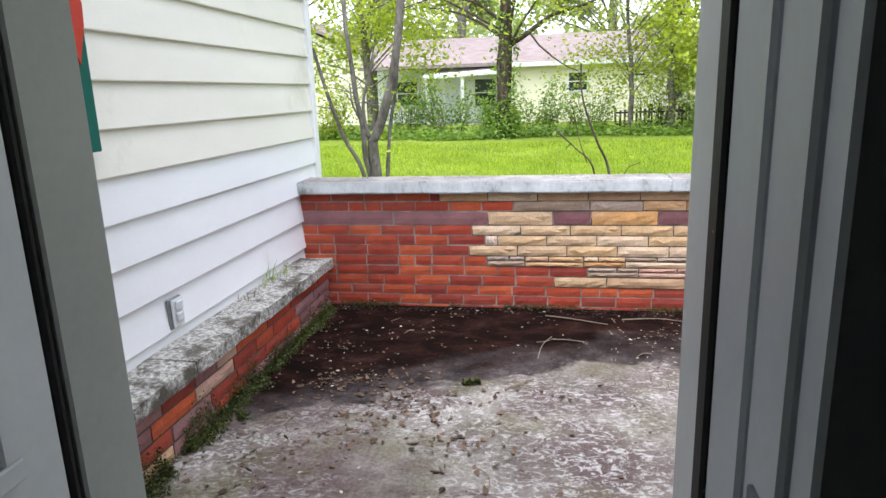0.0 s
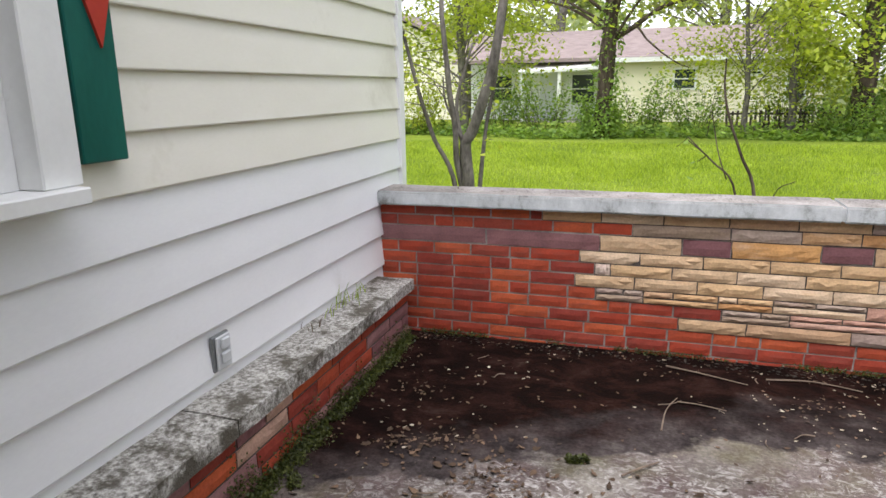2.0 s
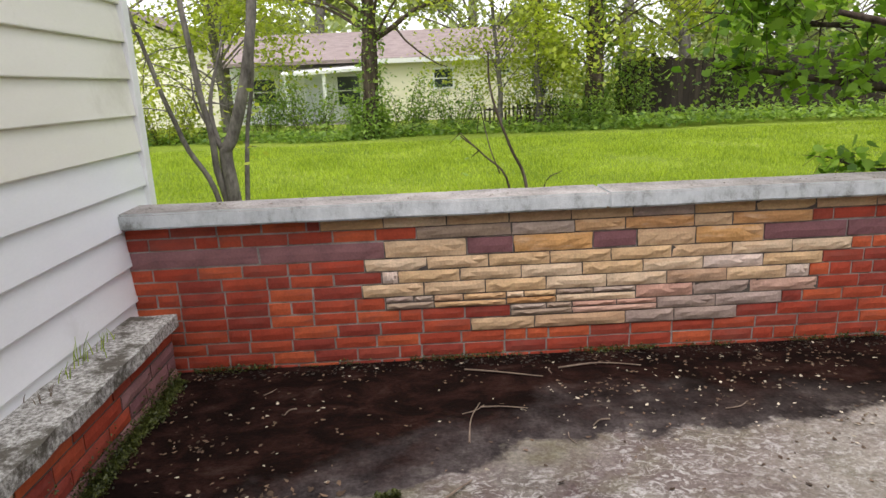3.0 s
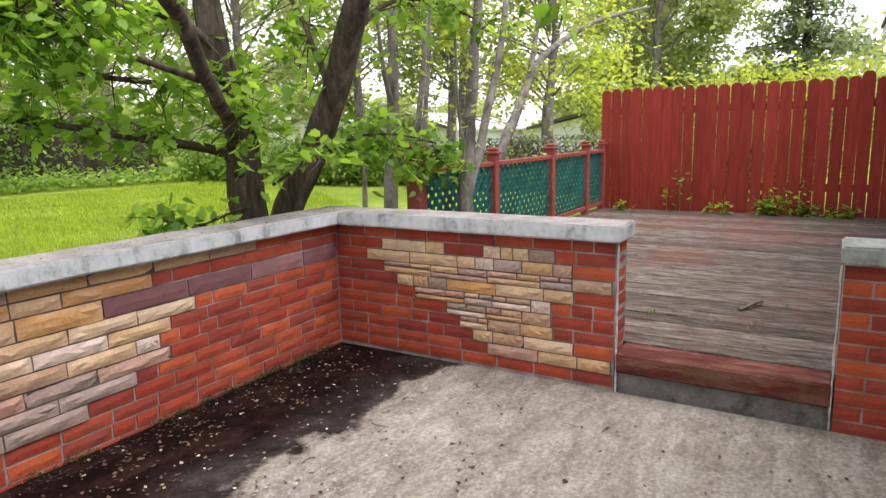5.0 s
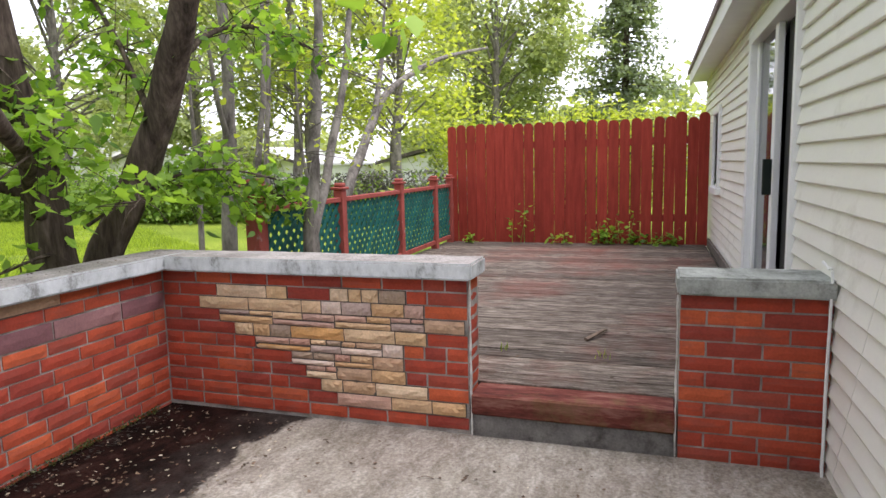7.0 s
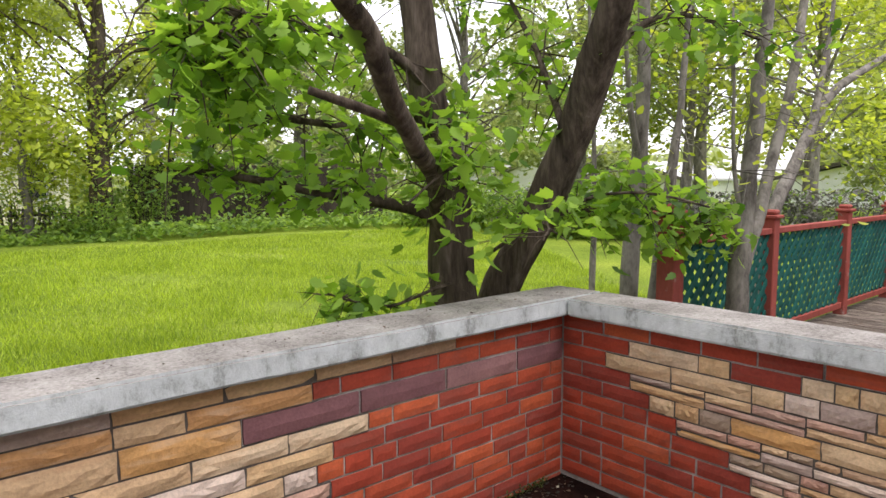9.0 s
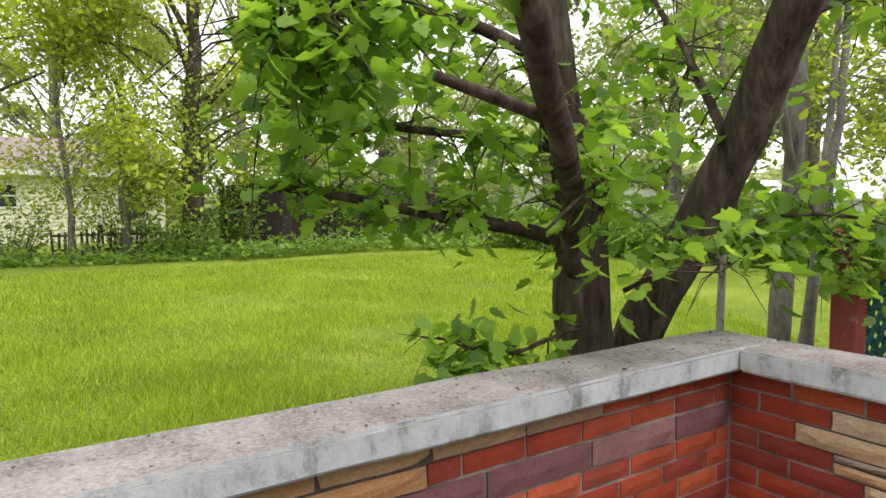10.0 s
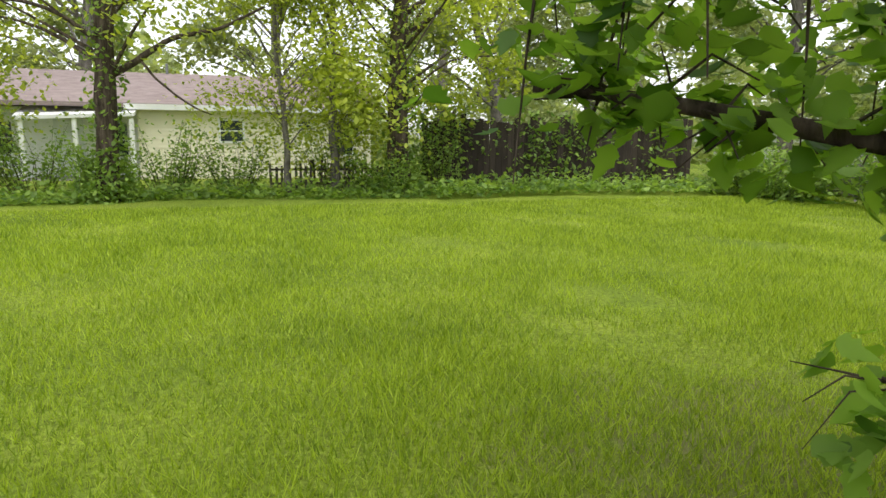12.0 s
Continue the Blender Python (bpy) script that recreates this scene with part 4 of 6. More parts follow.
    r4 = limb(tree, "limb", [(4.49, 5.48, 1.50), (4.7, 5.85, 2.0), (4.8, 6.2, 2.4), (4.7, 6.5, 3.0)], 0.02, 0.008, M_BARK, 6, 0.2, 14)
    over = limb(tree, "limb", [(3.86, 5.98, 2.9), (3.9, 5.5, 2.95), (3.85, 4.9, 2.7), (3.72, 4.3, 2.3), (3.62, 3.72, 1.80)], 0.026, 0.004, M_BARK, 6, 0.2, 15)
    crown = [limb(tree, "limb", q, 0.045, 0.012, M_BARK, 6, 0.2, 16 + i) for i, q in enumerate((
        [(3.9, 6.0, 2.7), (3.2, 6.3, 3.3), (2.4, 6.8, 3.8)], [(3.8, 6.05, 3.4), (3.3, 5.4, 4.0), (3.0, 4.9, 4.3)], [(4.2, 4.8, 3.2), (5.2, 5.0, 3.6), (6.2, 5.2, 3.9)],
        [(4.18, 4.74, 3.6), (4.6, 4.6, 4.0), (5.0, 4.6, 4.3)], [(3.65, 6.2, 5.0), (4.4, 6.6, 5.6), (5.2, 7.0, 5.8)], [(4.0, 5.95, 2.2), (3.3, 6.5, 2.6), (2.7, 7.0, 2.7)]))]
    bm = bmesh.new()
    c = []
    inside = lambda p: p.y > 5.62 or p.z > 1.55
    c += twigs_and_leaves(g, [low], 30, 0.22, 7, bm, keep=lambda p: p.y > 5.65 and p.z > 1.17)
    c += twigs_and_leaves(g, [mid, mid, up2], 56, 0.38, 8, bm, droop=-0.25, keep=inside)
    c += twigs_and_leaves(g, [up1, up2], 50, 0.36, 8, bm, droop=-0.35, keep=inside)
    c += twigs_and_leaves(g, [front], 18, 0.26, 6, bm, droop=-0.2, keep=inside)
    c += twigs_and_leaves(g, [stems[0][10:24]], 16, 0.34, 5, bm, droop=-0.1, keep=lambda p: p.y > 5.6 and p.z > 1.05)
    c += twigs_and_leaves(g, [dn], 26, 0.18, 6, bm, r=0.002, keep=lambda p: 0.66 < p.z < 1.05 and p.y > 5.62)
    c += twigs_and_leaves(g, [rt, rt2], 60, 0.26, 8, bm, r=0.0025, droop=-0.15, keep=lambda p: p.z > 0.88 and p.y > 4.9)
    c += twigs_and_leaves(g, [r3, r4], 70, 0.34, 6, bm, keep=inside)
    c += twigs_and_leaves(g, [over[10:]], 16, 0.20, 4, bm, r=0.002, droop=-0.5, keep=lambda p: p.z > 1.58 and p.x > 3.4)
    fork = limb(tree, "limb", [(4.2, 5.74, 0.98), (4.25, 5.5, 1.12), (4.15, 5.3, 1.14), (3.95, 5.15, 1.1)], 0.010, 0.004, M_BARK, 6, 0.2, 31)
    fork2 = limb(tree, "limb", [(4.05, 5.72, 1.3), (3.85, 5.5, 1.40), (3.65, 5.4, 1.36), (3.45, 5.35, 1.25)], 0.010, 0.004, M_BARK, 6, 0.2, 32)
    c += twigs_and_leaves(g, [fork, fork2], 26, 0.24, 7, bm, r=0.002, droop=-0.1, keep=lambda p: p.z > 0.95)
    for path in crown:
        c += twigs_and_leaves(g, [path], 70, 0.75, 7, bm, spread=0.14, keep=lambda p: p.z > (2.35 if p.y > 6.3 else 3.0))
    tip = np.array([3.60, 3.68, 1.71]) + g.normal(0, 1, (9, 3)) * np.array([0.06, 0.13, 0.05])
    leaves("spray", tip, g.uniform(0.08, 0.115, 9), LEAF_MAPLE, M_LEAF, tree, 77, 0.9)["kind"] = "stuff"
    c = [p for p in c if not (p.y < 5.62 and p.z < 1.45 and p.x < 3.6) and not (p.x < 2.78 and p.y > 5.5 and p.z < 2.6) and not (p.x < 3.35 and p.y > 5.5 and p.z < 1.3)]
    part("twig", bm, M_BARK, tree)["kind"] = "stuff"
    c = [p for p in c if not (p.z < 1.13 and 3.8 < p.x < 4.8 and p.y < 6.0)]
    c = [p for p in c if p.z > 0.62 and not (p.y < 5.62 and p.z < 0.9 and p.x < 4.5)]
    c = np.array([tuple(p) for p in c])
    c = np.concatenate([c, c[g.uniform(0, 1, len(c)) < 0.6]])
    c[len(c) // 2:] += g.normal(0, 0.018, (len(c) - len(c) // 2, 3))
    near = c[(c[:, 2] < 1.75)]
    pick = g.permutation(len(near))[:290]
    rest = np.concatenate([near[np.setdiff1d(np.arange(len(near)), pick)], c[c[:, 2] >= 1.75]])
    ob = leaves("crown", rest, g.uniform(0.05, 0.098, len(rest)), LEAF_MAPLE, M_LEAF, tree, 5, 0.5)
    ob["kind"] = "stuff"
    kinds = []
    for k in range(6):
        kinds.append(leaf_mesh("leaf", [(0, 0, 0)], [1.0], LEAF_MAPLE, M_LEAF, 40 + k, 0.6))
    for i in pick:
        ob = new("leaf", kinds[i % 6])
        ob.parent = tree
        ob.matrix_basis = pose(*near[i], g.uniform(-25, 25), g.uniform(-25, 25), g.uniform(0, 360)) @ Matrix.Scale(g.uniform(0.055, 0.09), 4)
    return tree


big_maple()


def stem_clump(name, label, stems, m, foliage=0, seed=0, leaf=M_YLEAF, size=0.06, sides=7, shape=LEAF_OVAL, twig_len=0.4, per=6):
    """Several stems, with sparse leaves and twigs off their upper parts."""
    ob = thing(name, label, "tree" if "tree" in name else "shrub")
    g = np.random.default_rng(seed)
    paths = []
    for i, (pts, r0, r1) in enumerate(stems):
        paths.append(limb(ob, "stem", pts, r0, r1, m, sides, 0.15, seed + i))
    if foliage:
        bm = bmesh.new()
        c = twigs_and_leaves(g, [p[len(p) // 3:] for p in paths], foliage, twig_len, per, bm, 0.003, 0.07)
        part("twig", bm, m, ob)["kind"] = "stuff"
        leaves("crown", [tuple(p) for p in c], g.uniform(size * 0.7, size * 1.3, len(c)), shape, leaf, ob, seed, 0.3)
    return ob


# grey stems beside the wing
stem_clump("shrub", "bare grey multi-stemmed shrub beside the wing corner", [
    ([(-0.10, 6.7, 0.1), (-0.13, 6.7, 0.67), (-0.15, 6.7, 0.96), (-0.10, 6.7, 1.07), (0.02, 6.7, 1.42), (0.08, 6.7, 1.70), (0.14, 6.72, 2.1), (0.2, 6.8, 3.0)], 0.048, 0.030),
    ([(-0.14, 6.69, 0.4), (-0.20, 6.69, 0.80), (-0.22, 6.68, 1.03), (-0.28, 6.68, 1.46), (-0.32, 6.7, 1.88), (-0.38, 6.8, 3.0)], 0.025, 0.017),
    ([(-0.16, 6.68, 0.3), (-0.25, 6.68, 0.73), (-0.41, 6.66, 1.07), (-0.54, 6.65, 1.51), (-0.60, 6.65, 1.73), (-0.7, 6.65, 2.2)], 0.020, 0.011),
    ([(-0.09, 6.72, 0.2), (-0.04, 6.72, 0.71), (0.0, 6.74, 1.07), (0.05, 6.78, 1.5), (0.12, 6.8, 2.4)], 0.018, 0.010),
    ([(-0.16, 6.7, 0.9), (-0.23, 6.75, 1.3), (-0.12, 6.8, 1.7)], 0.02, 0.008),
    ([(-0.18, 6.7, 1.0), (-0.30, 6.72, 1.25), (-0.33, 6.75, 1.45)], 0.012, 0.005)], M_GREYBARK, 26, 31, M_YLEAF, 0.05, 8)
stem_clump("shrub", "thin bare twigs of a young shrub behind the wall", [
    ([(1.66, 5.72, 0.10), (1.62, 5.74, 0.78), (1.48, 5.75, 0.98), (1.36, 5.75, 1.08)], 0.009, 0.003),
    ([(1.73, 5.72, 0.10), (1.71, 5.74, 0.78), (1.62, 5.75, 1.02), (1.52, 5.75, 1.31), (1.50, 5.75, 1.5)], 0.011, 0.004),
    ([(1.56, 5.74, 0.88), (1.50, 5.75, 1.04), (1.46, 5.75, 1.24)], 0.004, 0.002),
    ([(1.76, 5.73, 0.5), (1.80, 5.74, 0.80), (1.90, 5.75, 0.87)], 0.005, 0.002)], M_BARK, 3, 37, M_BLEAF, 0.05, 6, LEAF_OVAL, 0.18, 4)
# saplings at the deck
stem_clump("sapling_tree", "slender grey tree with several stems growing at the lattice", [
    ([(5.66, 5.22, 0.0), (5.70, 5.22, 0.5), (5.74, 5.23, 0.85), (5.84, 5.25, 1.3), (6.0, 5.28, 1.95), (6.12, 5.3, 2.4), (6.2, 5.35, 3.4)], 0.075, 0.025),
    ([(5.74, 5.23, 0.75), (5.92, 5.25, 1.0), (6.16, 5.28, 1.32), (6.54, 5.3, 2.05), (6.8, 5.35, 2.7), (7.0, 5.4, 3.4)], 0.045, 0.02),
    ([(5.78, 5.24, 1.0), (5.76, 5.3, 1.5), (5.80, 5.35, 2.3)], 0.016, 0.007)], M_GREYBARK, 22, 41, M_YLEAF, 0.06, 9, LEAF_OVAL, 0.6, 6)
stem_clump("sapling_tree", "leaning grey tree behind the lattice railing", [
    ([(7.6, 5.95, 0.1), (7.74, 5.92, 0.9), (8.1, 5.9, 1.4), (8.78, 5.9, 2.04), (9.6, 5.8, 2.45), (10.6, 5.6, 2.8), (12, 5.4, 3.1)], 0.07, 0.02),
    ([(8.5, 5.9, 1.8), (8.9, 5.95, 2.5), (9.2, 6.0, 3.4)], 0.04, 0.015)], M_GREYBARK, 30, 43, M_YLEAF, 0.07, 8, LEAF_OVAL, 0.7, 7)
stem_clump("sapling_tree", "straight grey tree behind the lattice corner post", [
    ([(5.82, 6.05, 0.1), (5.86, 6.0, 1.12), (5.92, 6.0, 1.97), (5.95, 6.05, 2.8), (6.0, 6.1, 4.0)], 0.065, 0.03),
    ([(5.9, 6.0, 1.4), (5.75, 5.98, 1.8), (5.62, 5.96, 2.3)], 0.03, 0.012),
    ([(6.2, 6.1, 0.1), (6.2, 6.0, 1.06), (6.42, 6.0, 2.03), (6.55, 6.05, 3.2)], 0.04, 0.016),
    ([(6.9, 6.4, 0.1), (7.0, 6.4, 1.2), (7.15, 6.4, 2.3), (7.2, 6.4, 3.4)], 0.035, 0.014),
    ([(6.6, 6.9, 0.1), (6.62, 6.9, 1.5), (6.5, 6.9, 3.0)], 0.03, 0.012)], M_GREYBARK, 38, 47, M_YLEAF, 0.06, 8, LEAF_OVAL, 0.6, 6)


def far_tree(label, base, height, r, crown, n, size, m, seed, bark=M_GREYBARK, low=0.35, lean=(0, 0), shape=LEAF_DIAMOND, clumps=26, loose=0.55):
    """Trunk, limbs reaching to clumps inside an uneven crown, and leaves gathered on the clumps. crown = (rx, ry)."""
    g = np.random.default_rng(seed)
    ob = thing("tree", label, "tree", at=(0, 0, 0))
    b = Vector(base)
    top = b + Vector((lean[0], lean[1], height * 0.8))
    limb(ob, "trunk", [b + Vector((0, 0, -0.1)), b.lerp(top, 0.3) + Vector((g.normal(0, 0.1), 0, 0)), b.lerp(top, 0.65) + Vector((g.normal(0, 0.2), 0, 0)), top], r, r * 0.3, bark, 10, 0.2, seed, 4, 0.05)
    bm = bmesh.new()
    pts = []
    for _ in range(clumps):
        t = g.uniform(low, 1.0)
        a = b.lerp(top, min(1.0, t * g.uniform(0.7, 1.0)))
        k = math.sin(math.pi * min(1, (t - low) / (1 - low) * 0.8 + 0.18)) ** 0.7
        th = g.uniform(0, 2 * math.pi)
        q = g.uniform(0.3, 1.0) ** 0.6
        e = Vector((b.x + lean[0] * t + math.cos(th) * crown[0] * k * q, b.y + lean[1] * t + math.sin(th) * crown[1] * k * q, b.z + height * t))
        mid = a.lerp(e, 0.5) + Vector((0, 0, g.uniform(0, 0.4)))
        rr = r * g.uniform(0.1, 0.28)
        add_tube(bm, curve_points([a, mid, e], 3), [rr * (1 - 0.12 * i) for i in range(7)], 5, 0.2)
        w = g.uniform(0.5, 1.2) * loose
        nn = int(n / clumps * g.uniform(0.5, 1.5))
        pts.append(np.array(e)[None] + g.normal(0, 1, (nn, 3)) * np.array([w, w, w * 0.7]) - np.array([0, 0, 1]) * np.abs(g.normal(0, 0.25, (nn, 1))))
    part("limb", bm, bark, ob)
    c = np.concatenate(pts)
    leaves("crown", c, g.uniform(size * 0.45, size * 1.15, len(c)), shape, m, ob, seed, 0.4)
    return ob


edge_tree = far_tree("tall tree with a vine-clad trunk on the lawn's edge", (0.0, 18.3, 0.05), 11, 0.21, (4.2, 2.6), 11000, 0.165, M_YLEAF, 51, M_BARK, low=0.17, lean=(0.6, 0))
fence_tree = far_tree("yellow-green tree with a vine-clad trunk by the far fence", (5.72, 19.1, 0.05), 9, 0.27, (3.0, 2.2), 12500, 0.162, M_YLEAF, 52, M_BARK, low=0.14)
far_tree("slim young tree in front of the yellow house", (3.3, 19.6, 0.05), 6.5, 0.08, (1.9, 1.3), 7600, 0.125, M_YLEAF, 53, low=0.27)
far_tree("slim young tree in front of the yellow house", (4.45, 19.9, 0.05), 7, 0.10, (1.9, 1.3), 7600, 0.125, M_YLEAF, 54, low=0.2)
far_tree("leafy tree behind the far fence", (9.2, 22.5, 0.3), 9, 0.22, (3.2, 2.5), 10000, 0.205, M_HAZELEAF, 55, low=0.18)
far_tree("leafy tree behind the far fence", (13.2, 24, 0.3), 10, 0.25, (3.6, 3), 10000, 0.216, M_HAZELEAF, 56, low=0.18)
far_tree("leafy tree beyond the hedge", (18, 21, 0.3), 10, 0.25, (3.8, 3), 9000, 0.238, M_HAZELEAF, 57, low=0.2)
far_tree("leafy tree beyond the hedge", (19, 12.5, 0.3), 9, 0.2, (3.0, 3), 7200, 0.216, M_YLEAF, 58, low=0.28)
far_tree("tree with yellow-green leaves behind the deck fence", (15.5, 8.4, 0.3), 6.0, 0.16, (2.4, 2.2), 4600, 0.173, M_YLEAF, 59, low=0.3)
far_tree("hazy leafy tree beyond the side hedge", (16.5, 11.6, 0.3), 7.5, 0.15, (2.6, 2.4), 9000, 0.19, M_HAZELEAF, 161, low=0.36)
far_tree("hazy leafy tree beyond the side hedge", (18.5, 16.2, 0.3), 8.5, 0.18, (3.0, 2.6), 9000, 0.20, M_HAZELEAF, 162, low=0.36)
far_tree("leafy tree beyond the red fence", (27, 9.5, 0.3), 9, 0.2, (3.4, 3.4), 9000, 0.26, M_HAZELEAF, 160, low=0.12)
far_tree("leafy tree beyond the hedge", (24, 8, 0.3), 8, 0.22, (3.4, 3.0), 9000, 0.259, M_HAZELEAF, 60, low=0.25)
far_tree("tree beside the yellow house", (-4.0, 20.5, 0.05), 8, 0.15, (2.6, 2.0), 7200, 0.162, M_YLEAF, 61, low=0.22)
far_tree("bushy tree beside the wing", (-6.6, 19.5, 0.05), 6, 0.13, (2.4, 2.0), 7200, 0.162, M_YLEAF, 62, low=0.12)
far_tree("tall tree behind the yellow house", (-3, 32, 0.3), 13, 0.3, (5, 4), 7200, 0.324, M_HAZELEAF, 63, low=0.25)
far_tree("tall tree behind the yellow house", (4, 34, 0.3), 13, 0.3, (5.5, 4), 7200, 0.324, M_HAZELEAF, 64, low=0.25)
far_tree("tall tree behind the yellow house", (11, 33, 0.3), 14, 0.3, (5.5, 4), 7600, 0.324, M_HAZELEAF, 65, low=0.15)
far_tree("tall tree in the distance", (20, 32, 0.3), 14, 0.3, (6, 4), 7600, 0.346, M_HAZELEAF, 66, low=0.12)
far_tree("tall tree in the distance", (-12, 33, 0.3), 13, 0.3, (6, 4), 7200, 0.346, M_HAZELEAF, 67, low=0.12)
far_tree("tall tree in the distance", (31, 26, 0.3), 13, 0.3, (6, 5), 7600, 0.367, M_HAZELEAF, 68, low=0.12)
far_tree("tall tree in the distance", (38, 13, 0.3), 12, 0.3, (6, 6), 7200, 0.389, M_HAZELEAF, 69, low=0.15)

limb(edge_tree, "limb", [(0.15, 18.3, 2.4), (0.75, 18.2, 2.75), (1.3, 18.1, 3.1), (2.1, 18.0, 3.3), (2.9, 17.9, 3.7)], 0.075, 0.02, M_BARK, 8, 0.2, 5)
limb(edge_tree, "limb", [(0.7, 18.2, 2.72), (1.05, 18.1, 2.3), (1.6, 18.0, 1.88), (1.9, 18.0, 1.75)], 0.03, 0.01, M_BARK, 6, 0.2, 6)
limb(edge_tree, "limb", [(0.05, 18.3, 3.0), (-0.7, 18.2, 3.5), (-1.6, 18.1, 3.6), (-2.4, 18.0, 3.4)], 0.05, 0.012, M_BARK, 6, 0.2, 7)
for tree, bx, by, lean, sd in ((edge_tree, 0.0, 18.3, 0.055, 331), (fence_tree, 5.72, 19.1, 0.0, 332)):
    g = np.random.default_rng(sd)
    n = 1500
    z = np.concatenate([np.abs(g.normal(0, 0.45, n)), g.uniform(0.5, 4.0, n // 2)])
    th = g.uniform(0, 2 * np.pi, len(z))
    rad = 0.22 + np.abs(g.normal(0, 0.10, len(z))) + 0.35 * np.exp(-z / 0.3)
    leaves("vines", np.stack([bx + lean * z + np.cos(th) * rad, by + np.sin(th) * rad, 0.12 + z], 1), g.uniform(0.06, 0.13, len(z)), LEAF_OVAL, M_BLEAF, tree, sd, 0.6)


def conifer(at, height, radius, seed):
    g = np.random.default_rng(seed)
    ob = thing("conifer_tree", "tall dark conifer beyond the red fence", "tree")
    limb(ob, "trunk", [at, (at[0], at[1], at[2] + height)], 0.22, 0.03, M_BARK, 8, 0.1, seed)
    pts = []
    bm = bmesh.new()
    for _ in range(230):
        t = g.uniform(0.04, 1) ** 0.9
        th = g.uniform(0, 6.283)
        R = radius * (1 - t) * g.uniform(0.6, 1.1) + 0.15
        a = Vector((at[0], at[1], at[2] + height * t))
        e = a + Vector((math.cos(th) * R, math.sin(th) * R, -0.12 * R))
        add_tube(bm, [a, e], [0.03, 0.008], 4)
        k = int(20 + 30 * R)
        s = g.uniform(0.15, 1, (k, 1))
        pts.append(np.array(a)[None] * (1 - s) + np.array(e)[None] * s + g.normal(0, 0.13, (k, 3)))
    part("limb", bm, M_BARK, ob)
    c = np.concatenate(pts)
    leaves("needles", c, g.uniform(0.12, 0.26, len(c)), LEAF_DIAMOND, M_CONIFER, ob, seed, 0.5)


conifer((29, 3.9, 0.2), 10.5, 3.4, 71)


def bush(label, at, rx, ry, h, n, size, m, seed, name="bush", shape=LEAF_OVAL, stems=14, hole=0.25, lo=0.45):
    g = np.random.default_rng(seed)
    ob = thing(name, label, "bush")
    bm = bmesh.new()
    pts = []
    for _ in range(stems):
        th, q = g.uniform(0, 6.283), g.uniform(0.2, 1) ** 0.5
        e = Vector((at[0] + math.cos(th) * rx * q, at[1] + math.sin(th) * ry * q, at[2] + h * g.uniform(lo, 1.0)))
        a = Vector((at[0] + math.cos(th) * rx * q * 0.3, at[1] + math.sin(th) * ry * q * 0.3, at[2] - 0.05))
        add_tube(bm, curve_points([a, a.lerp(e, 0.5) + Vector(g.normal(0, 0.08, 3)), e], 3), [0.008 - 0.0009 * i for i in range(7)], 4)
        k = n // stems
        s = g.uniform(0.25, 1.05, (k, 1))
        pts.append(np.array(a)[None] * (1 - s) + np.array(e)[None] * s + g.normal(0, hole, (k, 3)) * np.array([rx, ry, h * 0.5]) * 0.6)
    part("stem", bm, M_BARK, ob)["kind"] = "stuff"
    c = np.concatenate(pts)
    c = c[c[:, 2] > at[2] - 0.02]
    leaves("foliage", c, g.uniform(size * 0.6, size * 1.4, len(c)), shape, m, ob, seed, 0.3)
    return ob


for i, (x, y, rx, h, n, m) in enumerate(((0.9, 20.0, 1.0, 1.3, 900, M_BLEAF), (2.2, 20.3, 0.9, 1.2, 700, M_BLEAF), (4.4, 20.6, 1.2, 1.4, 800, M_BLEAF), (-1.6, 20.0, 1.0, 1.3, 900, M_BLEAF), (-2.9, 20.2, 1.1, 1.7, 900, M_BLEAF),
                                         (-5.2, 19.2, 1.3, 1.5, 1500, M_YLEAF), (5.2, 18.6, 0.8, 0.75, 900, M_BLEAF), (-0.1, 18.5, 0.6, 1.0, 900, M_BLEAF), (6.6, 19.2, 0.7, 1.8, 900, M_BLEAF))):
    bush("loose green bush at the lawn's far edge", (x, y, 0.05), rx, 0.7, h * 1.25, int(n * 1.7), 0.085, m, 81 + i, stems=34)
for i, (x, y, rx, ry, h) in enumerate(((13.1, 16.2, 0.7, 2.0, 1.3), (13.3, 12.9, 0.6, 1.7, 1.1), (14.0, 10.4, 0.5, 2.0, 0.6), (13.9, 7.4, 0.45, 1.8, 0.45))):
    bush("dense green hedge along the side of the lawn", (x, y, 0.06), rx, ry, h, 6000 if h > 0.8 else 3600, 0.10, M_BLEAF, 101 + i, "hedge", LEAF_OVAL, 60, 0.3)
bush("yellow-green vines spilling above the red fence", (12.0, 4.1, 0.05), 1.0, 2.6, 2.05, 12000, 0.075, M_YLEAF, 111, "vine_bush", LEAF_OVAL, 90, 0.13, 0.82)

# belt of woods in the distance
g = np.random.default_rng(119)
n = 26000
th = g.uniform(radians(-25), radians(140), n)
rr = g.uniform(46, 66, n)
top = 4.5 + 2.2 * np.sin(th * 9) + 1.6 * np.sin(th * 23 + 1) + 1.0 * np.sin(th * 51)
c = np.stack([np.cos(th) * rr, np.sin(th) * rr, g.uniform(0, 1, n) ** 0.8 * np.maximum(top, 1.5)], 1)
c = c[~((np.abs(c[:, 0] - 38) < 9) & (c[:, 1] < 46) & (c[:, 2] < 0.5))]
ob = leaves("woods", c, g.uniform(0.5, 1.1, len(c)), LEAF_DIAMOND, M_HAZELEAF, None, 118, 0.4)
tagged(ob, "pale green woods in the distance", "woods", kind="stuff")

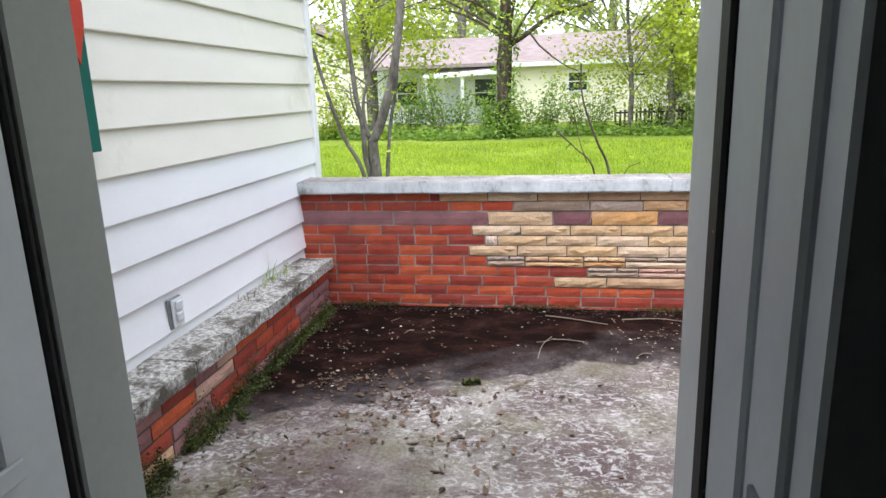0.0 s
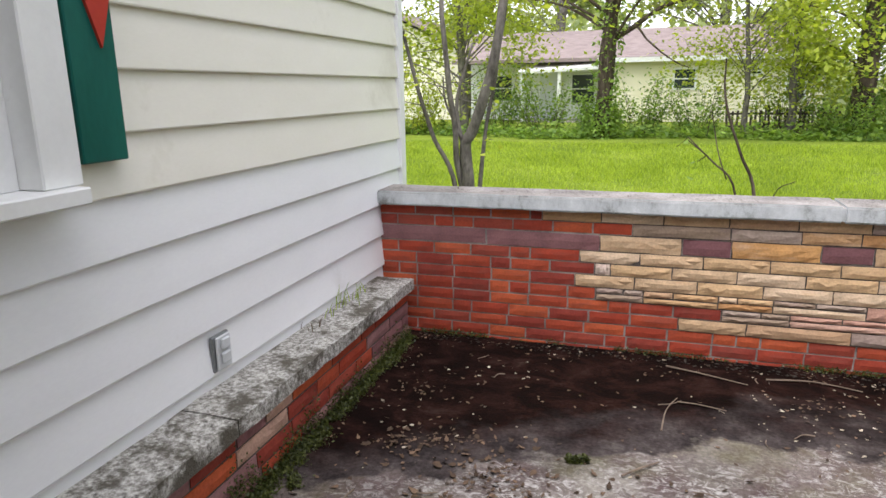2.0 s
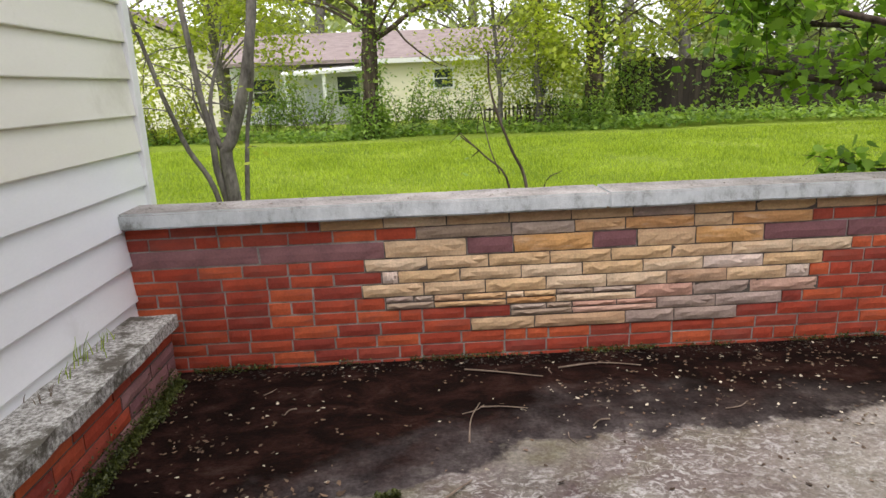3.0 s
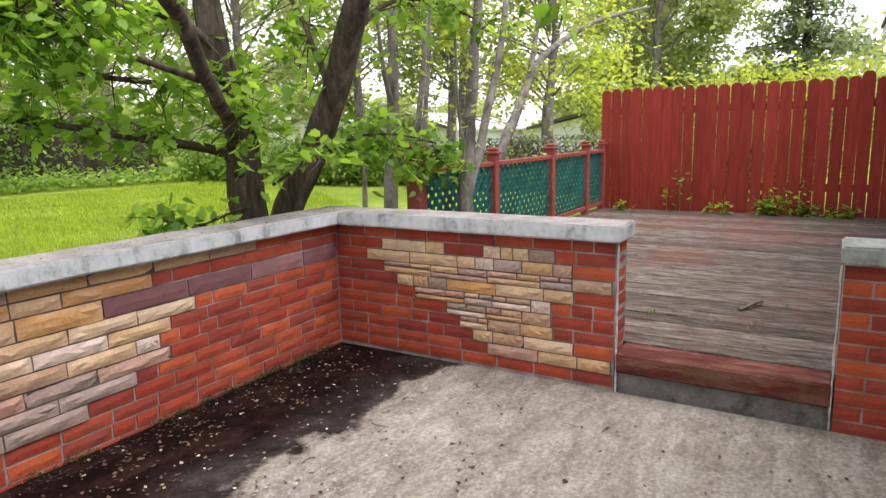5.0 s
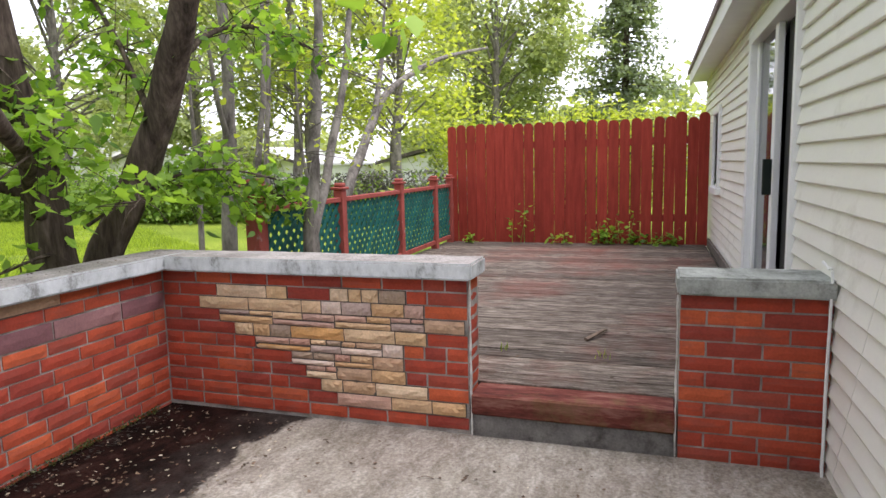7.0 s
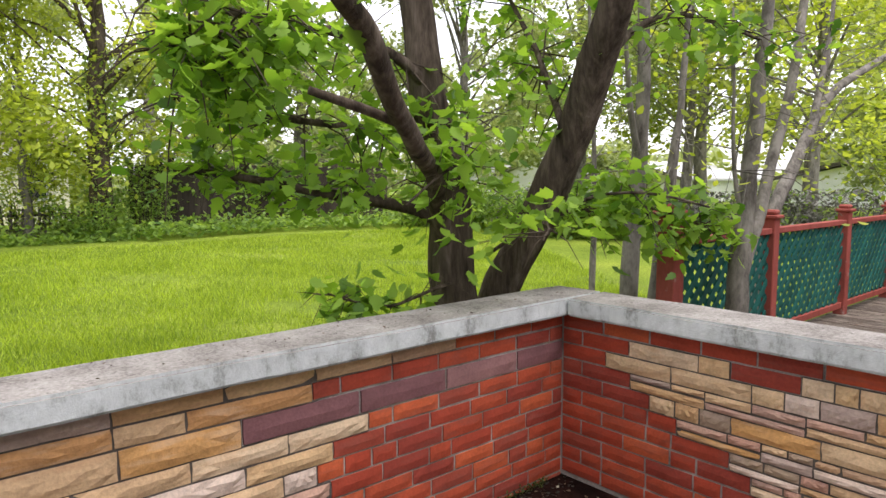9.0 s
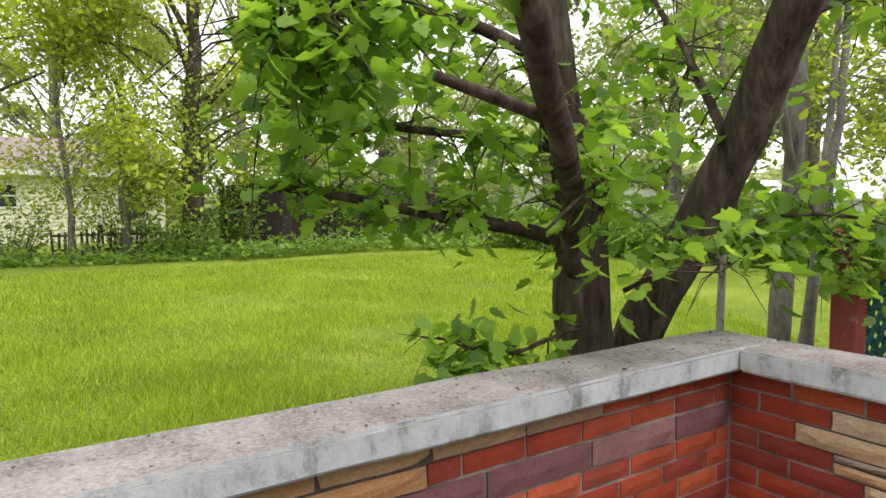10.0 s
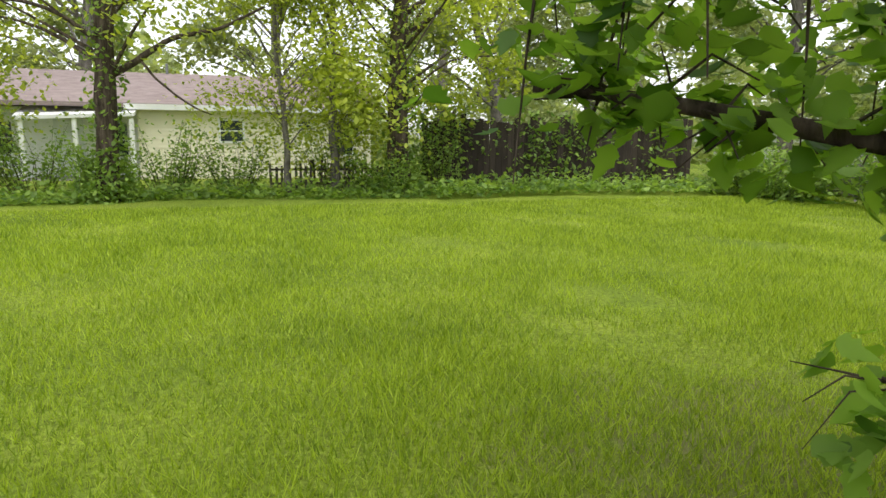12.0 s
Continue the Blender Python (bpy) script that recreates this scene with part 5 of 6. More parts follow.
# low weeds along the lawn's far edge, one mass
g = np.random.default_rng(120)
n = 9000
wx = g.uniform(-9, 13.5, n)
wy = 17.9 + g.uniform(0, 1.5, n) + 0.35 * np.sin(wx * 0.9) - 0.6 * (wx > 6) + 0.4 * (wx < -2)
wz = 0.17 + np.abs(g.normal(0, 0.13, n)) + 0.1 * (wx > 6)
ob = leaves("weeds", np.stack([wx, wy, wz], 1), g.uniform(0.08, 0.17, n), LEAF_OVAL, M_BLEAF, None, 121, 0.1)
tagged(ob, "low green weeds and groundcover along the lawn's far edge", "weeds", kind="stuff")

# far dark fence with vines
ff = thing("fence", "old dark board fence overgrown with vines across the lawn", "board fence")
rng = random.Random(9)
x = 6.35
while x < 13.6:
    w = rng.uniform(0.13, 0.16)
    h = 1.86 + rng.uniform(-0.10, 0.10)
    ob = part("board", box(0, w, 0, 0.025, 0.0, h, 0.006), M_DARKFENCE, ff)
    ob.matrix_basis = pose(x, 19.6, 0, 0, rng.uniform(-0.3, 0.3), 0)
    x += w + 0.002
g = np.random.default_rng(130)
n = 2600
vx = g.uniform(6.3, 13.8, n)
keep = np.sin(vx * 2.1) + np.sin(vx * 0.7 + 1) + g.normal(0, 0.7, n) > 0.2
vz = 0.1 + g.uniform(0, 2.0, n)
c = np.stack([vx, 19.5 - np.abs(g.normal(0, 0.08, n)), vz], 1)[keep]
ob = leaves("vines", c, g.uniform(0.08, 0.16, len(c)), LEAF_OVAL, M_BLEAF, ff, 131, 0.6)
pk = thing("picket_fence", "dark leaning picket fence in front of the yellow house", "picket fence")
x = 3.0
while x < 5.6:
    h = 0.75 + rng.uniform(-0.1, 0.08)
    ob = part("picket", box(0, 0.055, 0, 0.02, 0, h, 0.004), M_OLDWOOD, pk)
    ob.matrix_basis = pose(x, 20.5, 0.05, 0, rng.uniform(-4, 4), 0)
    x += 0.11
part("rail", box(3.0, 5.6, 20.53, 20.56, 0.3, 0.35), M_OLDWOOD, pk)
part("rail", box(3.0, 5.6, 20.53, 20.56, 0.62, 0.67), M_OLDWOOD, pk)

# ---- houses beyond ----


def gable_roof(x0, x1, y0, y1, z, rise, m, parent, over=0.3, along='x'):
    bm = bmesh.new()
    if along == 'x':
        ym = (y0 + y1) / 2
        q = [(x0 - over, y0 - over, z - 0.1), (x1 + over, y0 - over, z - 0.1), (x1 + over, ym, z + rise), (x0 - over, ym, z + rise), (x0 - over, y1 + over, z - 0.1), (x1 + over, y1 + over, z - 0.1)]
    else:
        xm = (x0 + x1) / 2
        q = [(x0 - over, y1 + over, z - 0.1), (x0 - over, y0 - over, z - 0.1), (xm, y0 - over, z + rise), (xm, y1 + over, z + rise), (x1 + over, y1 + over, z - 0.1), (x1 + over, y0 - over, z - 0.1)]
    lo = [bm.verts.new(p) for p in q]
    hi = [bm.verts.new((p[0], p[1], p[2] + 0.12)) for p in q]
    for a, b, c2, d in ((0, 1, 2, 3), (3, 2, 5, 4)):
        bm.faces.new((hi[a], hi[b], hi[c2], hi[d]))
        bm.faces.new((lo[d], lo[c2], lo[b], lo[a]))
    for a, b in ((0, 1), (1, 2), (2, 5), (5, 4), (4, 3), (3, 0)):
        bm.faces.new((lo[a], lo[b], hi[b], hi[a]))
    bmesh.ops.recalc_face_normals(bm, faces=bm.faces[:])
    return part("roof", bm, m, parent)


def lap_block(x0, x1, y0, y1, z0, z1, lap, along='x'):
    """A block whose sides step like lap siding, in one closed shell."""
    bm = bmesh.new()
    rings, z = [], z0
    while z < z1 - 0.01:
        t = min(z + lap, z1)
        for o, zz in ((0.02, z), (0.0, t)):
            rings.append([bm.verts.new(p) for p in ((x0 - o, y0 - o, zz), (x1 + o, y0 - o, zz), (x1 + o, y1 + o, zz), (x0 - o, y1 + o, zz))])
        z = t
    for r0, r1 in zip(rings, rings[1:]):
        for k in range(4):
            bm.faces.new((r0[k], r0[(k + 1) % 4], r1[(k + 1) % 4], r1[k]))
    bm.faces.new(rings[0][::-1])
    bm.faces.new(rings[-1])
    return bm


def house_window(parent, x0, x1, y, z0, z1):
    w = part("window", box(x0 - 0.07, x1 + 0.07, y - 0.05, y + 0.02, z0 - 0.07, z1 + 0.07, 0.005), M_TRIM, parent)
    part("pane", box(x0, x1, y - 0.058, y - 0.05, z0, z1), M_GLASS, w)
    part("rail", box(x0, x1, y - 0.07, y - 0.056, (z0 + z1) / 2 - 0.02, (z0 + z1) / 2 + 0.02), M_TRIM, w)


yh = thing("house", "pale yellow bungalow with a brown shingle roof across the lawn", "house", at=(-0.24, 0, 0))
part("wall", lap_block(-0.2, 6.6, 26.0, 32.0, -0.36, 2.25, 0.12), M_YELLOW, yh)
part("wall", lap_block(-5.4, -0.22, 27.4, 32.0, -0.36, 2.25, 0.12), M_TRIM, yh)
gable_roof(-5.4, 6.6, 26.0, 32.0, 2.32, 1.05, M_ROOF, yh)
part("fascia", box(-0.5, 6.9, 25.68, 25.72, 2.16, 2.32), M_TRIM, yh)
bm = bmesh.new()
q = [(-3.2, 25.4, 1.82), (-0.2, 25.4, 1.96), (-0.2, 27.5, 2.45), (-3.2, 27.5, 2.4)]
lo = [bm.verts.new(p) for p in q]
hi = [bm.verts.new((p[0], p[1], p[2] + 0.1)) for p in q]
bm.faces.new(hi)
bm.faces.new(lo[::-1])
for k in range(4):
    bm.faces.new((lo[k], lo[(k + 1) % 4], hi[(k + 1) % 4], hi[k]))
part("porch_roof", bm, M_TRIM, yh)
for x in (-3.1, -1.8, -0.36):
    part("column", box(x, x + 0.12, 25.45, 25.57, -0.36, 1.9, 0.01), M_TRIM, yh)
part("porch_floor", box(-3.2, -0.25, 25.4, 27.4, -0.36, 0.2), M_LEDGE, yh)
part("door", box(-2.7, -1.9, 27.34, 27.42, 0.2, 2.05, 0.01), M_JAMB, yh)
house_window(yh, -1.5, -0.7, 27.4, 0.8, 1.8)
house_window(yh, -4.6, -3.8, 27.4, 0.9, 1.8)
house_window(yh, 2.06, 2.69, 26.0, 1.29, 1.89)
house_window(yh, 5.5, 6.0, 26.0, 0.92, 1.88)
house_window(yh, 4.35, 4.7, 26.0, 1.72, 1.9)
part("chimney_pipe", box(0.35, 0.43, 28.9, 28.98, 3.2, 3.8, 0.01), M_STEEL, yh)
h2 = thing("house", "pale gabled house far beyond the wing", "house")
part("wall", lap_block(-12.2, -6.2, 27.5, 34, 0.0, 2.8, 0.15), M_YELLOW, h2)
gable_roof(-12.2, -6.2, 27.5, 34, 2.9, 1.5, M_ROOF, h2, 0.35, 'y')
bm = bmesh.new()
vs = [bm.verts.new(p) for p in ((-12.2, 27.5, 2.8), (-6.2, 27.5, 2.8), (-9.2, 27.5, 4.3), (-12.2, 27.6, 2.8), (-6.2, 27.6, 2.8), (-9.2, 27.6, 4.3))]
bm.faces.new(vs[:3])
bm.faces.new(vs[3:][::-1])
for k in range(3):
    bm.faces.new((vs[k], vs[(k + 1) % 3], vs[3 + (k + 1) % 3], vs[3 + k]))
part("gable", bm, M_YELLOW, h2)
for x0, y0, x1, y1, z, rise in ((34, 28.2, 43, 34.8, 1.75, 1.0), (34, 21.4, 44, 28.0, 1.35, 0.95), (35, 11.0, 43, 17.0, 1.35, 0.65), (33, 36.5, 42, 43.0, 2.0, 1.0)):
    gr = thing("garage", "low white garage with a pale gabled roof in the distance", "garage", group="garages in the distance")
    part("wall", lap_block(x0, x1, y0, y1, 0.05, z, 0.2), M_TRIM, gr)
    gable_roof(x0, x1, y0, y1, z + 0.1, rise, M_PALEROOF, gr, 0.3, 'x')
    ym = (y0 + y1) / 2
    bm = bmesh.new()
    vs = [bm.verts.new(p) for xx in (x0, x0 + 0.1) for p in ((xx, y0, z), (xx, y1, z), (xx, ym, z + rise - 0.02))]
    bm.faces.new(vs[:3])
    bm.faces.new(vs[3:][::-1])
    for k in range(3):
        bm.faces.new((vs[k], vs[3 + k], vs[3 + (k + 1) % 3], vs[(k + 1) % 3]))
    part("gable", bm, M_TRIM, gr)
    for ya in (y0 - 0.3, y1 + 0.3):
        bm = bmesh.new()
        vs = [bm.verts.new((xx, yy, zz)) for xx in (x0 - 0.34, x0 - 0.31) for yy, zz in ((ya, z - 0.06), (ya, z + 0.12), (ym, z + rise + 0.24), (ym, z + rise + 0.06))]
        for f in ((0, 1, 2, 3), (7, 6, 5, 4), (0, 4, 5, 1), (1, 5, 6, 2), (2, 6, 7, 3), (3, 7, 4, 0)):
            bm.faces.new([vs[q] for q in f])
        part("fascia", bm, M_OLDWOOD, gr)

# dead brush over an old wire fence along the lawn's side
for i, (x, y, ry, h) in enumerate(((14.6, 7.2, 1.8, 1.1), (14.8, 10.2, 1.9, 1.05), (15.0, 13.4, 2.0, 1.0), (15.4, 16.6, 2.0, 1.1))):
    g = np.random.default_rng(300 + i)
    ob = thing("brush", "grey tangle of dead vines and brush along the lawn's side", "brush", kind="stuff")
    bm = bmesh.new()
    for _ in range(260):
        p = Vector((x + g.normal(0, 0.25), y + g.uniform(-ry, ry), 0.05 + g.uniform(0, 0.5) * h))
        q = p + Vector((g.normal(0, 0.2), g.normal(0, 0.35), g.uniform(0.1, 0.6) * h))
        q.z = min(q.z, h * g.uniform(0.85, 1.1) + 0.05)
        add_tube(bm, [p, p.lerp(q, 0.5) + Vector(g.normal(0, 0.06, 3)), q], [0.012, 0.009, 0.005], 3)
    part("stem", bm, M_DEADBRUSH, ob)
    k = 2600
    c = np.stack([x + g.normal(0, 0.25, k), y + g.uniform(-ry, ry, k), 0.08 + g.uniform(0, 1, k) ** 0.8 * h], 1)
    leaves("dead_leaves", c, g.uniform(0.05, 0.12, k), LEAF_OVAL, M_DEADBRUSH, ob, 310 + i, 0.5)
    leaves("foliage", c[:700] - np.array([0.25, 0, 0]), g.uniform(0.05, 0.11, 700), LEAF_OVAL, M_BLEAF, ob, 320 + i, 0.4)

# ---- grass ----
g = np.random.default_rng(140)
n = 360000
d = g.uniform(0, 1, n) ** 1.7
gy = 5.62 + d * 11
gx = g.uniform(-2.0, 1, n) * 0 + g.uniform(-1.5 - d * 4, 7.0 + d * 8, n)
ok = ~((gx > 4.4) & (gy < 5.8)) & ((gx - 4.22) ** 2 + (gy - 5.87) ** 2 > 0.06)
bare = np.sin(gx * 1.7 + 0.6 * gy) + np.sin(gy * 1.9 - 1.1 * gx + 2) + np.sin(gx * 4.3 + gy * 3.1) * 0.5
ok &= (bare * np.clip((gx - 2.2) / 2, 0, 1) + g.normal(0, 0.5, n) + 1.7 * np.exp(-((gx - 4.3) / 1.7) ** 2 - ((gy - 7.0) / 1.4) ** 2) < 1.5)
gx, gy, d = gx[ok], gy[ok], d[ok]
n = len(gx)
gz = LAWN_Z - 0.02 + 0.11 * np.clip((gy - 8) / 9, 0, 1)
h = g.uniform(0.035, 0.10, n) * (1 + 0.25 * np.sin(gx * 2.3) * np.sin(gy * 1.7))
w = 0.0032 + 0.007 * d
th = g.uniform(0, 6.283, n)
lx, ly = g.normal(0, 0.45, n) * h, g.normal(0, 0.45, n) * h
v = np.empty((n, 3, 3))
v[:, 0] = np.stack([gx - np.cos(th) * w, gy - np.sin(th) * w, gz], 1)
v[:, 1] = np.stack([gx + np.cos(th) * w, gy + np.sin(th) * w, gz], 1)
v[:, 2] = np.stack([gx + lx, gy + ly, gz + h], 1)
me = bpy.data.meshes.new("grass")
me.vertices.add(n * 3)
me.vertices.foreach_set("co", v.reshape(-1))
me.loops.add(n * 3)
me.loops.foreach_set("vertex_index", np.arange(n * 3, dtype=np.int32))
me.polygons.add(n)
me.polygons.foreach_set("loop_start", np.arange(0, n * 3, 3, dtype=np.int32))
me.polygons.foreach_set("loop_total", np.full(n, 3, dtype=np.int32))
me.update(calc_edges=True)
me.materials.append(M_GRASSBLADE)
tagged(new("grass", me), "short green grass blades of the lawn", "grass", kind="stuff")

# ---- litter, moss, weeds on the patio and deck ----


def scatter(name, label, category, n, area, size, m, seed, shape=LEAF_OVAL, lift=0.006, flat=0.12, test=None):
    g = np.random.default_rng(seed)
    x = g.uniform(area[0], area[1], n)
    y = g.uniform(area[2], area[3], n)
    if test is not None:
        k = test(x, y, g)
        x, y = x[k], y[k]
    ob = new(name, leaf_mesh(name, np.stack([x, y, np.full(len(x), area[4] + lift)], 1), g.uniform(size * 0.5, size * 1.5, len(x)), shape, m, seed, 0.0))
    co = np.empty(len(ob.data.vertices) * 3)
    ob.data.vertices.foreach_get("co", co)
    co = co.reshape(-1, 3)
    co[:, 2] = area[4] + 0.002 + np.clip(co[:, 2] - area[4], 0, 1) * flat + 0.002 * g.uniform(0, 1, len(co))
    ob.data.vertices.foreach_set("co", co.reshape(-1))
    ob.data.update()
    return tagged(ob, label, category, kind="stuff")


CLUMPS = ((0.27, 4.13), (0.38, 4.17), (0.49, 4.24), (0.69, 4.05), (0.72, 4.0), (0.85, 3.87), (0.94, 3.66), (0.6, 3.8), (0.45, 3.65), (1.3, 5.1), (0.2, 4.6), (3.1, 5.1), (3.5, 4.95), (2.7, 5.1), (1.9, 4.9), (0.1, 3.5), (0.3, 3.3))


def clumped(x, y, g):
    """Litter gathers in heaps, along the wall foot and over the damp strip."""
    p = 0.010 + 0.12 * (y > 5.16) + 0.07 * ((y > 4.4) & (x > 1.9)) + 0.02 * (y > 4.0)
    p = p + 0.10 * np.maximum(0, np.sin(x * 7 + 3 * np.sin(y * 4)) * np.sin(y * 8 + 2 * np.sin(x * 5)))
    for cx, cy in CLUMPS:
        p = p + 0.75 * np.exp(-((x - cx) ** 2 / 0.009 + (y - cy) ** 2 / 0.004))
    return g.uniform(0, 1, len(x)) < p


scatter("petals", "scattered pale petals and seed husks on the patio", "petals", 900, (0.0, 4.25, 3.0, 5.3, 0.0), 0.015, M_PETAL, 151, LEAF_MAPLE, flat=0.3, test=lambda x, y, g: g.uniform(0, 1, len(x)) < 0.12 + 0.75 * ((y > 4.45) & (x > 1.6)) + 0.2 * (y > 4.2))
scatter("dead_leaves", "brown leaf litter scattered on the patio", "leaf litter", 20000, (-0.07, 4.25, 2.3, 5.32, 0.0), 0.016, M_LITTER, 152, LEAF_MAPLE, flat=0.35, test=clumped)
scatter("leaf_curls", "curled brown dead leaves gathered on the slab", "leaf litter", 2600, (-0.05, 1.6, 3.0, 4.4, 0.0), 0.026, M_LITTER, 155, LEAF_MAPLE, flat=0.75, test=lambda x, y, g: g.uniform(0, 1, len(x)) < 0.045 + sum(0.30 * np.exp(-((x - cx) ** 2 / 0.02 + (y - cy) ** 2 / 0.008)) for cx, cy in CLUMPS[:9]) + 0.25 * np.exp(-(x - 0.93 - 0.1 * (3.7 - y)) ** 2 / 0.0012) * (y < 3.95))
scatter("deck_leaves", "brown leaf litter on the deck", "leaf litter", 900, (4.6, 9.5, 2.5, 5.4, DECK_Z), 0.028, M_LITTER, 153, LEAF_OVAL, flat=0.3, test=lambda x, y, g: g.uniform(0, 1, len(x)) < 0.15 + 0.5 * (x > 7.2))
scatter("coping_specks", "dark buds and specks lying on the coping", "leaf litter", 160, (-0.2, 4.4, 5.31, 5.53, CAP_TOP), 0.012, M_LITTER, 154, LEAF_OVAL, flat=0.5)


def stick(label, pts, r, seed):
    ob = thing("twig", label, "twig")
    bm = bmesh.new()
    P = jitter_along(pts, 0.006, seed, 4)
    add_tube(bm, P, [r * (1 - 0.5 * i / len(P)) for i in range(len(P))], 5, 0.3)
    part("wood", bm, M_TWIG, ob)


stick("dry forked twig on the damp slab", [(1.27, 4.53, 0.005), (1.29, 4.70, 0.012), (1.34, 4.84, 0.008)], 0.004, 1)
stick("dry twig on the damp slab", [(1.34, 4.81, 0.006), (1.43, 4.80, 0.010), (1.54, 4.78, 0.006)], 0.004, 2)
stick("short dry twig on the slab", [(1.13, 4.15, 0.006), (1.19, 4.21, 0.010), (1.26, 4.28, 0.006)], 0.005, 3)
stick("long pale stick by the wall foot", [(1.3, 5.19, 0.006), (1.47, 5.13, 0.010), (1.66, 5.08, 0.006)], 0.005, 4)
stick("long pale stick by the wall foot", [(1.75, 5.16, 0.006), (1.95, 5.18, 0.011), (2.15, 5.14, 0.006)], 0.005, 5)
stick("dark twig lying on the deck", [(5.3, 3.2, DECK_Z + 0.012), (5.45, 3.12, DECK_Z + 0.03), (5.55, 3.1, DECK_Z + 0.012)], 0.014, 6)
for i in range(24):
    r5 = random.Random(200 + i)
    x, y, a = r5.uniform(0.2, 4.0), r5.uniform(3.2, 5.2), r5.uniform(0, 6.28)
    L = r5.uniform(0.05, 0.14)
    stick("small dry twig on the slab", [(x, y, 0.006), (x + math.cos(a) * L * 0.5, y + math.sin(a) * L * 0.5, 0.01), (x + math.cos(a + 0.3) * L, y + math.sin(a + 0.3) * L, 0.006)], r5.uniform(0.002, 0.004), 20 + i)

# moss: cushions along the wall feet
g = np.random.default_rng(160)


def moss_strip(label, ax, bx, n, width, seed, climb=0.05, lush=-0.1):
    """Fine moss tufts in uneven pads along a line, creeping up the face behind it."""
    gg = np.random.default_rng(seed)
    A, B = Vector(ax), Vector(bx)
    side = Vector((0, 0, 1)).cross(B - A).normalized()
    pts = []
    for _ in range(n):
        t = gg.uniform(0, 1)
        base = A.lerp(B, t)
        here = noise.noise(Vector((t * 11, seed, 0))) + 0.4 * noise.noise(Vector((t * 40, seed, 3)))
        if here < lush + gg.normal(0, 0.1):
            continue
        d = abs(gg.normal(0, 1)) * width * (0.7 + here)
        if gg.uniform() < 0.35:
            pts.append(base + side * gg.uniform(-0.004, 0.01) + Vector((0, 0, abs(gg.normal(0, 1)) * climb * (0.6 + here))))
        else:
            pts.append(base + side * d + Vector((0, 0, 0.002 + gg.uniform(0, 0.03) * math.exp(-d / 0.03))))
    ob = leaves("moss", [tuple(p) for p in pts], gg.uniform(0.006, 0.016, len(pts)), LEAF_DIAMOND, M_MOSS, None, seed, -0.5)
    tagged(ob, label, "moss", kind="stuff")


moss_strip("green moss along the foot of the mossy footing", WING @ Vector((3.25, -0.203, 0)), WING @ Vector((0.9, -0.203, 0)), 19000, 0.034, 161, 0.08, -0.3)
moss_strip("green moss at the foot of the garden wall", (4.2, WALL_Y - 0.006, 0), (-0.05, WALL_Y - 0.006, 0), 5000, 0.014, 162, 0.012, 0.0)
moss_strip("dark moss pad lying on the slab", (0.93, 4.19, 0), (1.01, 4.21, 0), 500, 0.02, 164, 0.012, -2)
moss_strip("small green moss pads near the footing", (-0.03, 3.82, 0), (0.02, 3.74, 0), 500, 0.03, 165, 0.015, -2)
scatter("earth_strip", "dark soil washed against the wall foot", "soil", 700, (-0.05, 4.28, 5.22, 5.34, 0.0), 0.016, M_EARTH, 163, LEAF_OVAL, flat=0.5)


def weed(label, at, n, h, m, seed, spread=0.04, name="weed"):
    g = np.random.default_rng(seed)
    ob = thing(name, label, "weed", at=at)
    bm = bmesh.new()
    for _ in range(n):
        th, l = g.uniform(0, 6.283), g.uniform(0.1, 0.45)
        H = h * g.uniform(0.5, 1.2)
        a = Vector((g.normal(0, spread), g.normal(0, spread), 0))
        b = a + Vector((math.cos(th) * l * H * 0.4, math.sin(th) * l * H * 0.4, H * 0.6))
        c = a + Vector((math.cos(th) * l * H, math.sin(th) * l * H, H))
        add_tube(bm, [a, b, c], [0.0022, 0.0018, 0.0006], 3)
    part("blade", bm, m, ob)["kind"] = "stuff"
    return ob


for k, (u, n, h) in enumerate(((2.75, 8, 0.12), (2.86, 5, 0.08), (2.6, 5, 0.05), (2.45, 7, 0.045), (3.0, 4, 0.05))):
    p = WING @ Vector((u, -0.05, 0.338))
    weed("dry grass tuft growing on the ledge", tuple(p), n, h, M_GRASSBLADE if k != 3 else M_TWIG, 170 + k, 0.025, "grass_tuft")


weed("tiny yellow-green sprout between the deck boards", (5.01, 3.63, DECK_Z), 9, 0.05, M_GRASSBLADE, 180, 0.018)
weed("tiny yellow-green sprout between the deck boards", (5.0, 3.09, DECK_Z), 8, 0.035, M_GRASSBLADE, 190, 0.02)


def ivy(label, y, n, h, seed, wide=0.12):
    g = np.random.default_rng(seed)
    ob = thing("ivy", label, "ivy", at=(0, 0, 0))
    bm = bmesh.new()
    pts = []
    for k in range(max(3, n // 8)):
        yy = y + g.normal(0, wide)
        H = h * g.uniform(0.4, 1.0)
        a = Vector((FENCE_X - 0.04, yy, DECK_Z))
        e = Vector((FENCE_X - 0.04 - g.uniform(0, 0.12), yy + g.normal(0, 0.05), DECK_Z + H))
        add_tube(bm, [a, a.lerp(e, 0.5) + Vector((-0.02, 0, 0)), e], [0.004, 0.003, 0.002], 4)
        s = g.uniform(0.3, 1, (8, 1))
        pts.append(np.array(a)[None] * (1 - s) + np.array(e)[None] * s + g.normal(0, 0.04, (8, 3)) - np.array([0.03, 0, 0]))
    part("stem", bm, M_BLEAF, ob)["kind"] = "stuff"
    c = np.concatenate(pts)
    c[:, 2] = np.maximum(c[:, 2], DECK_Z + 0.03)
    leaves("foliage", c, g.uniform(0.05, 0.10, len(c)), LEAF_OVAL, M_LEAF, ob, seed, 0.1)


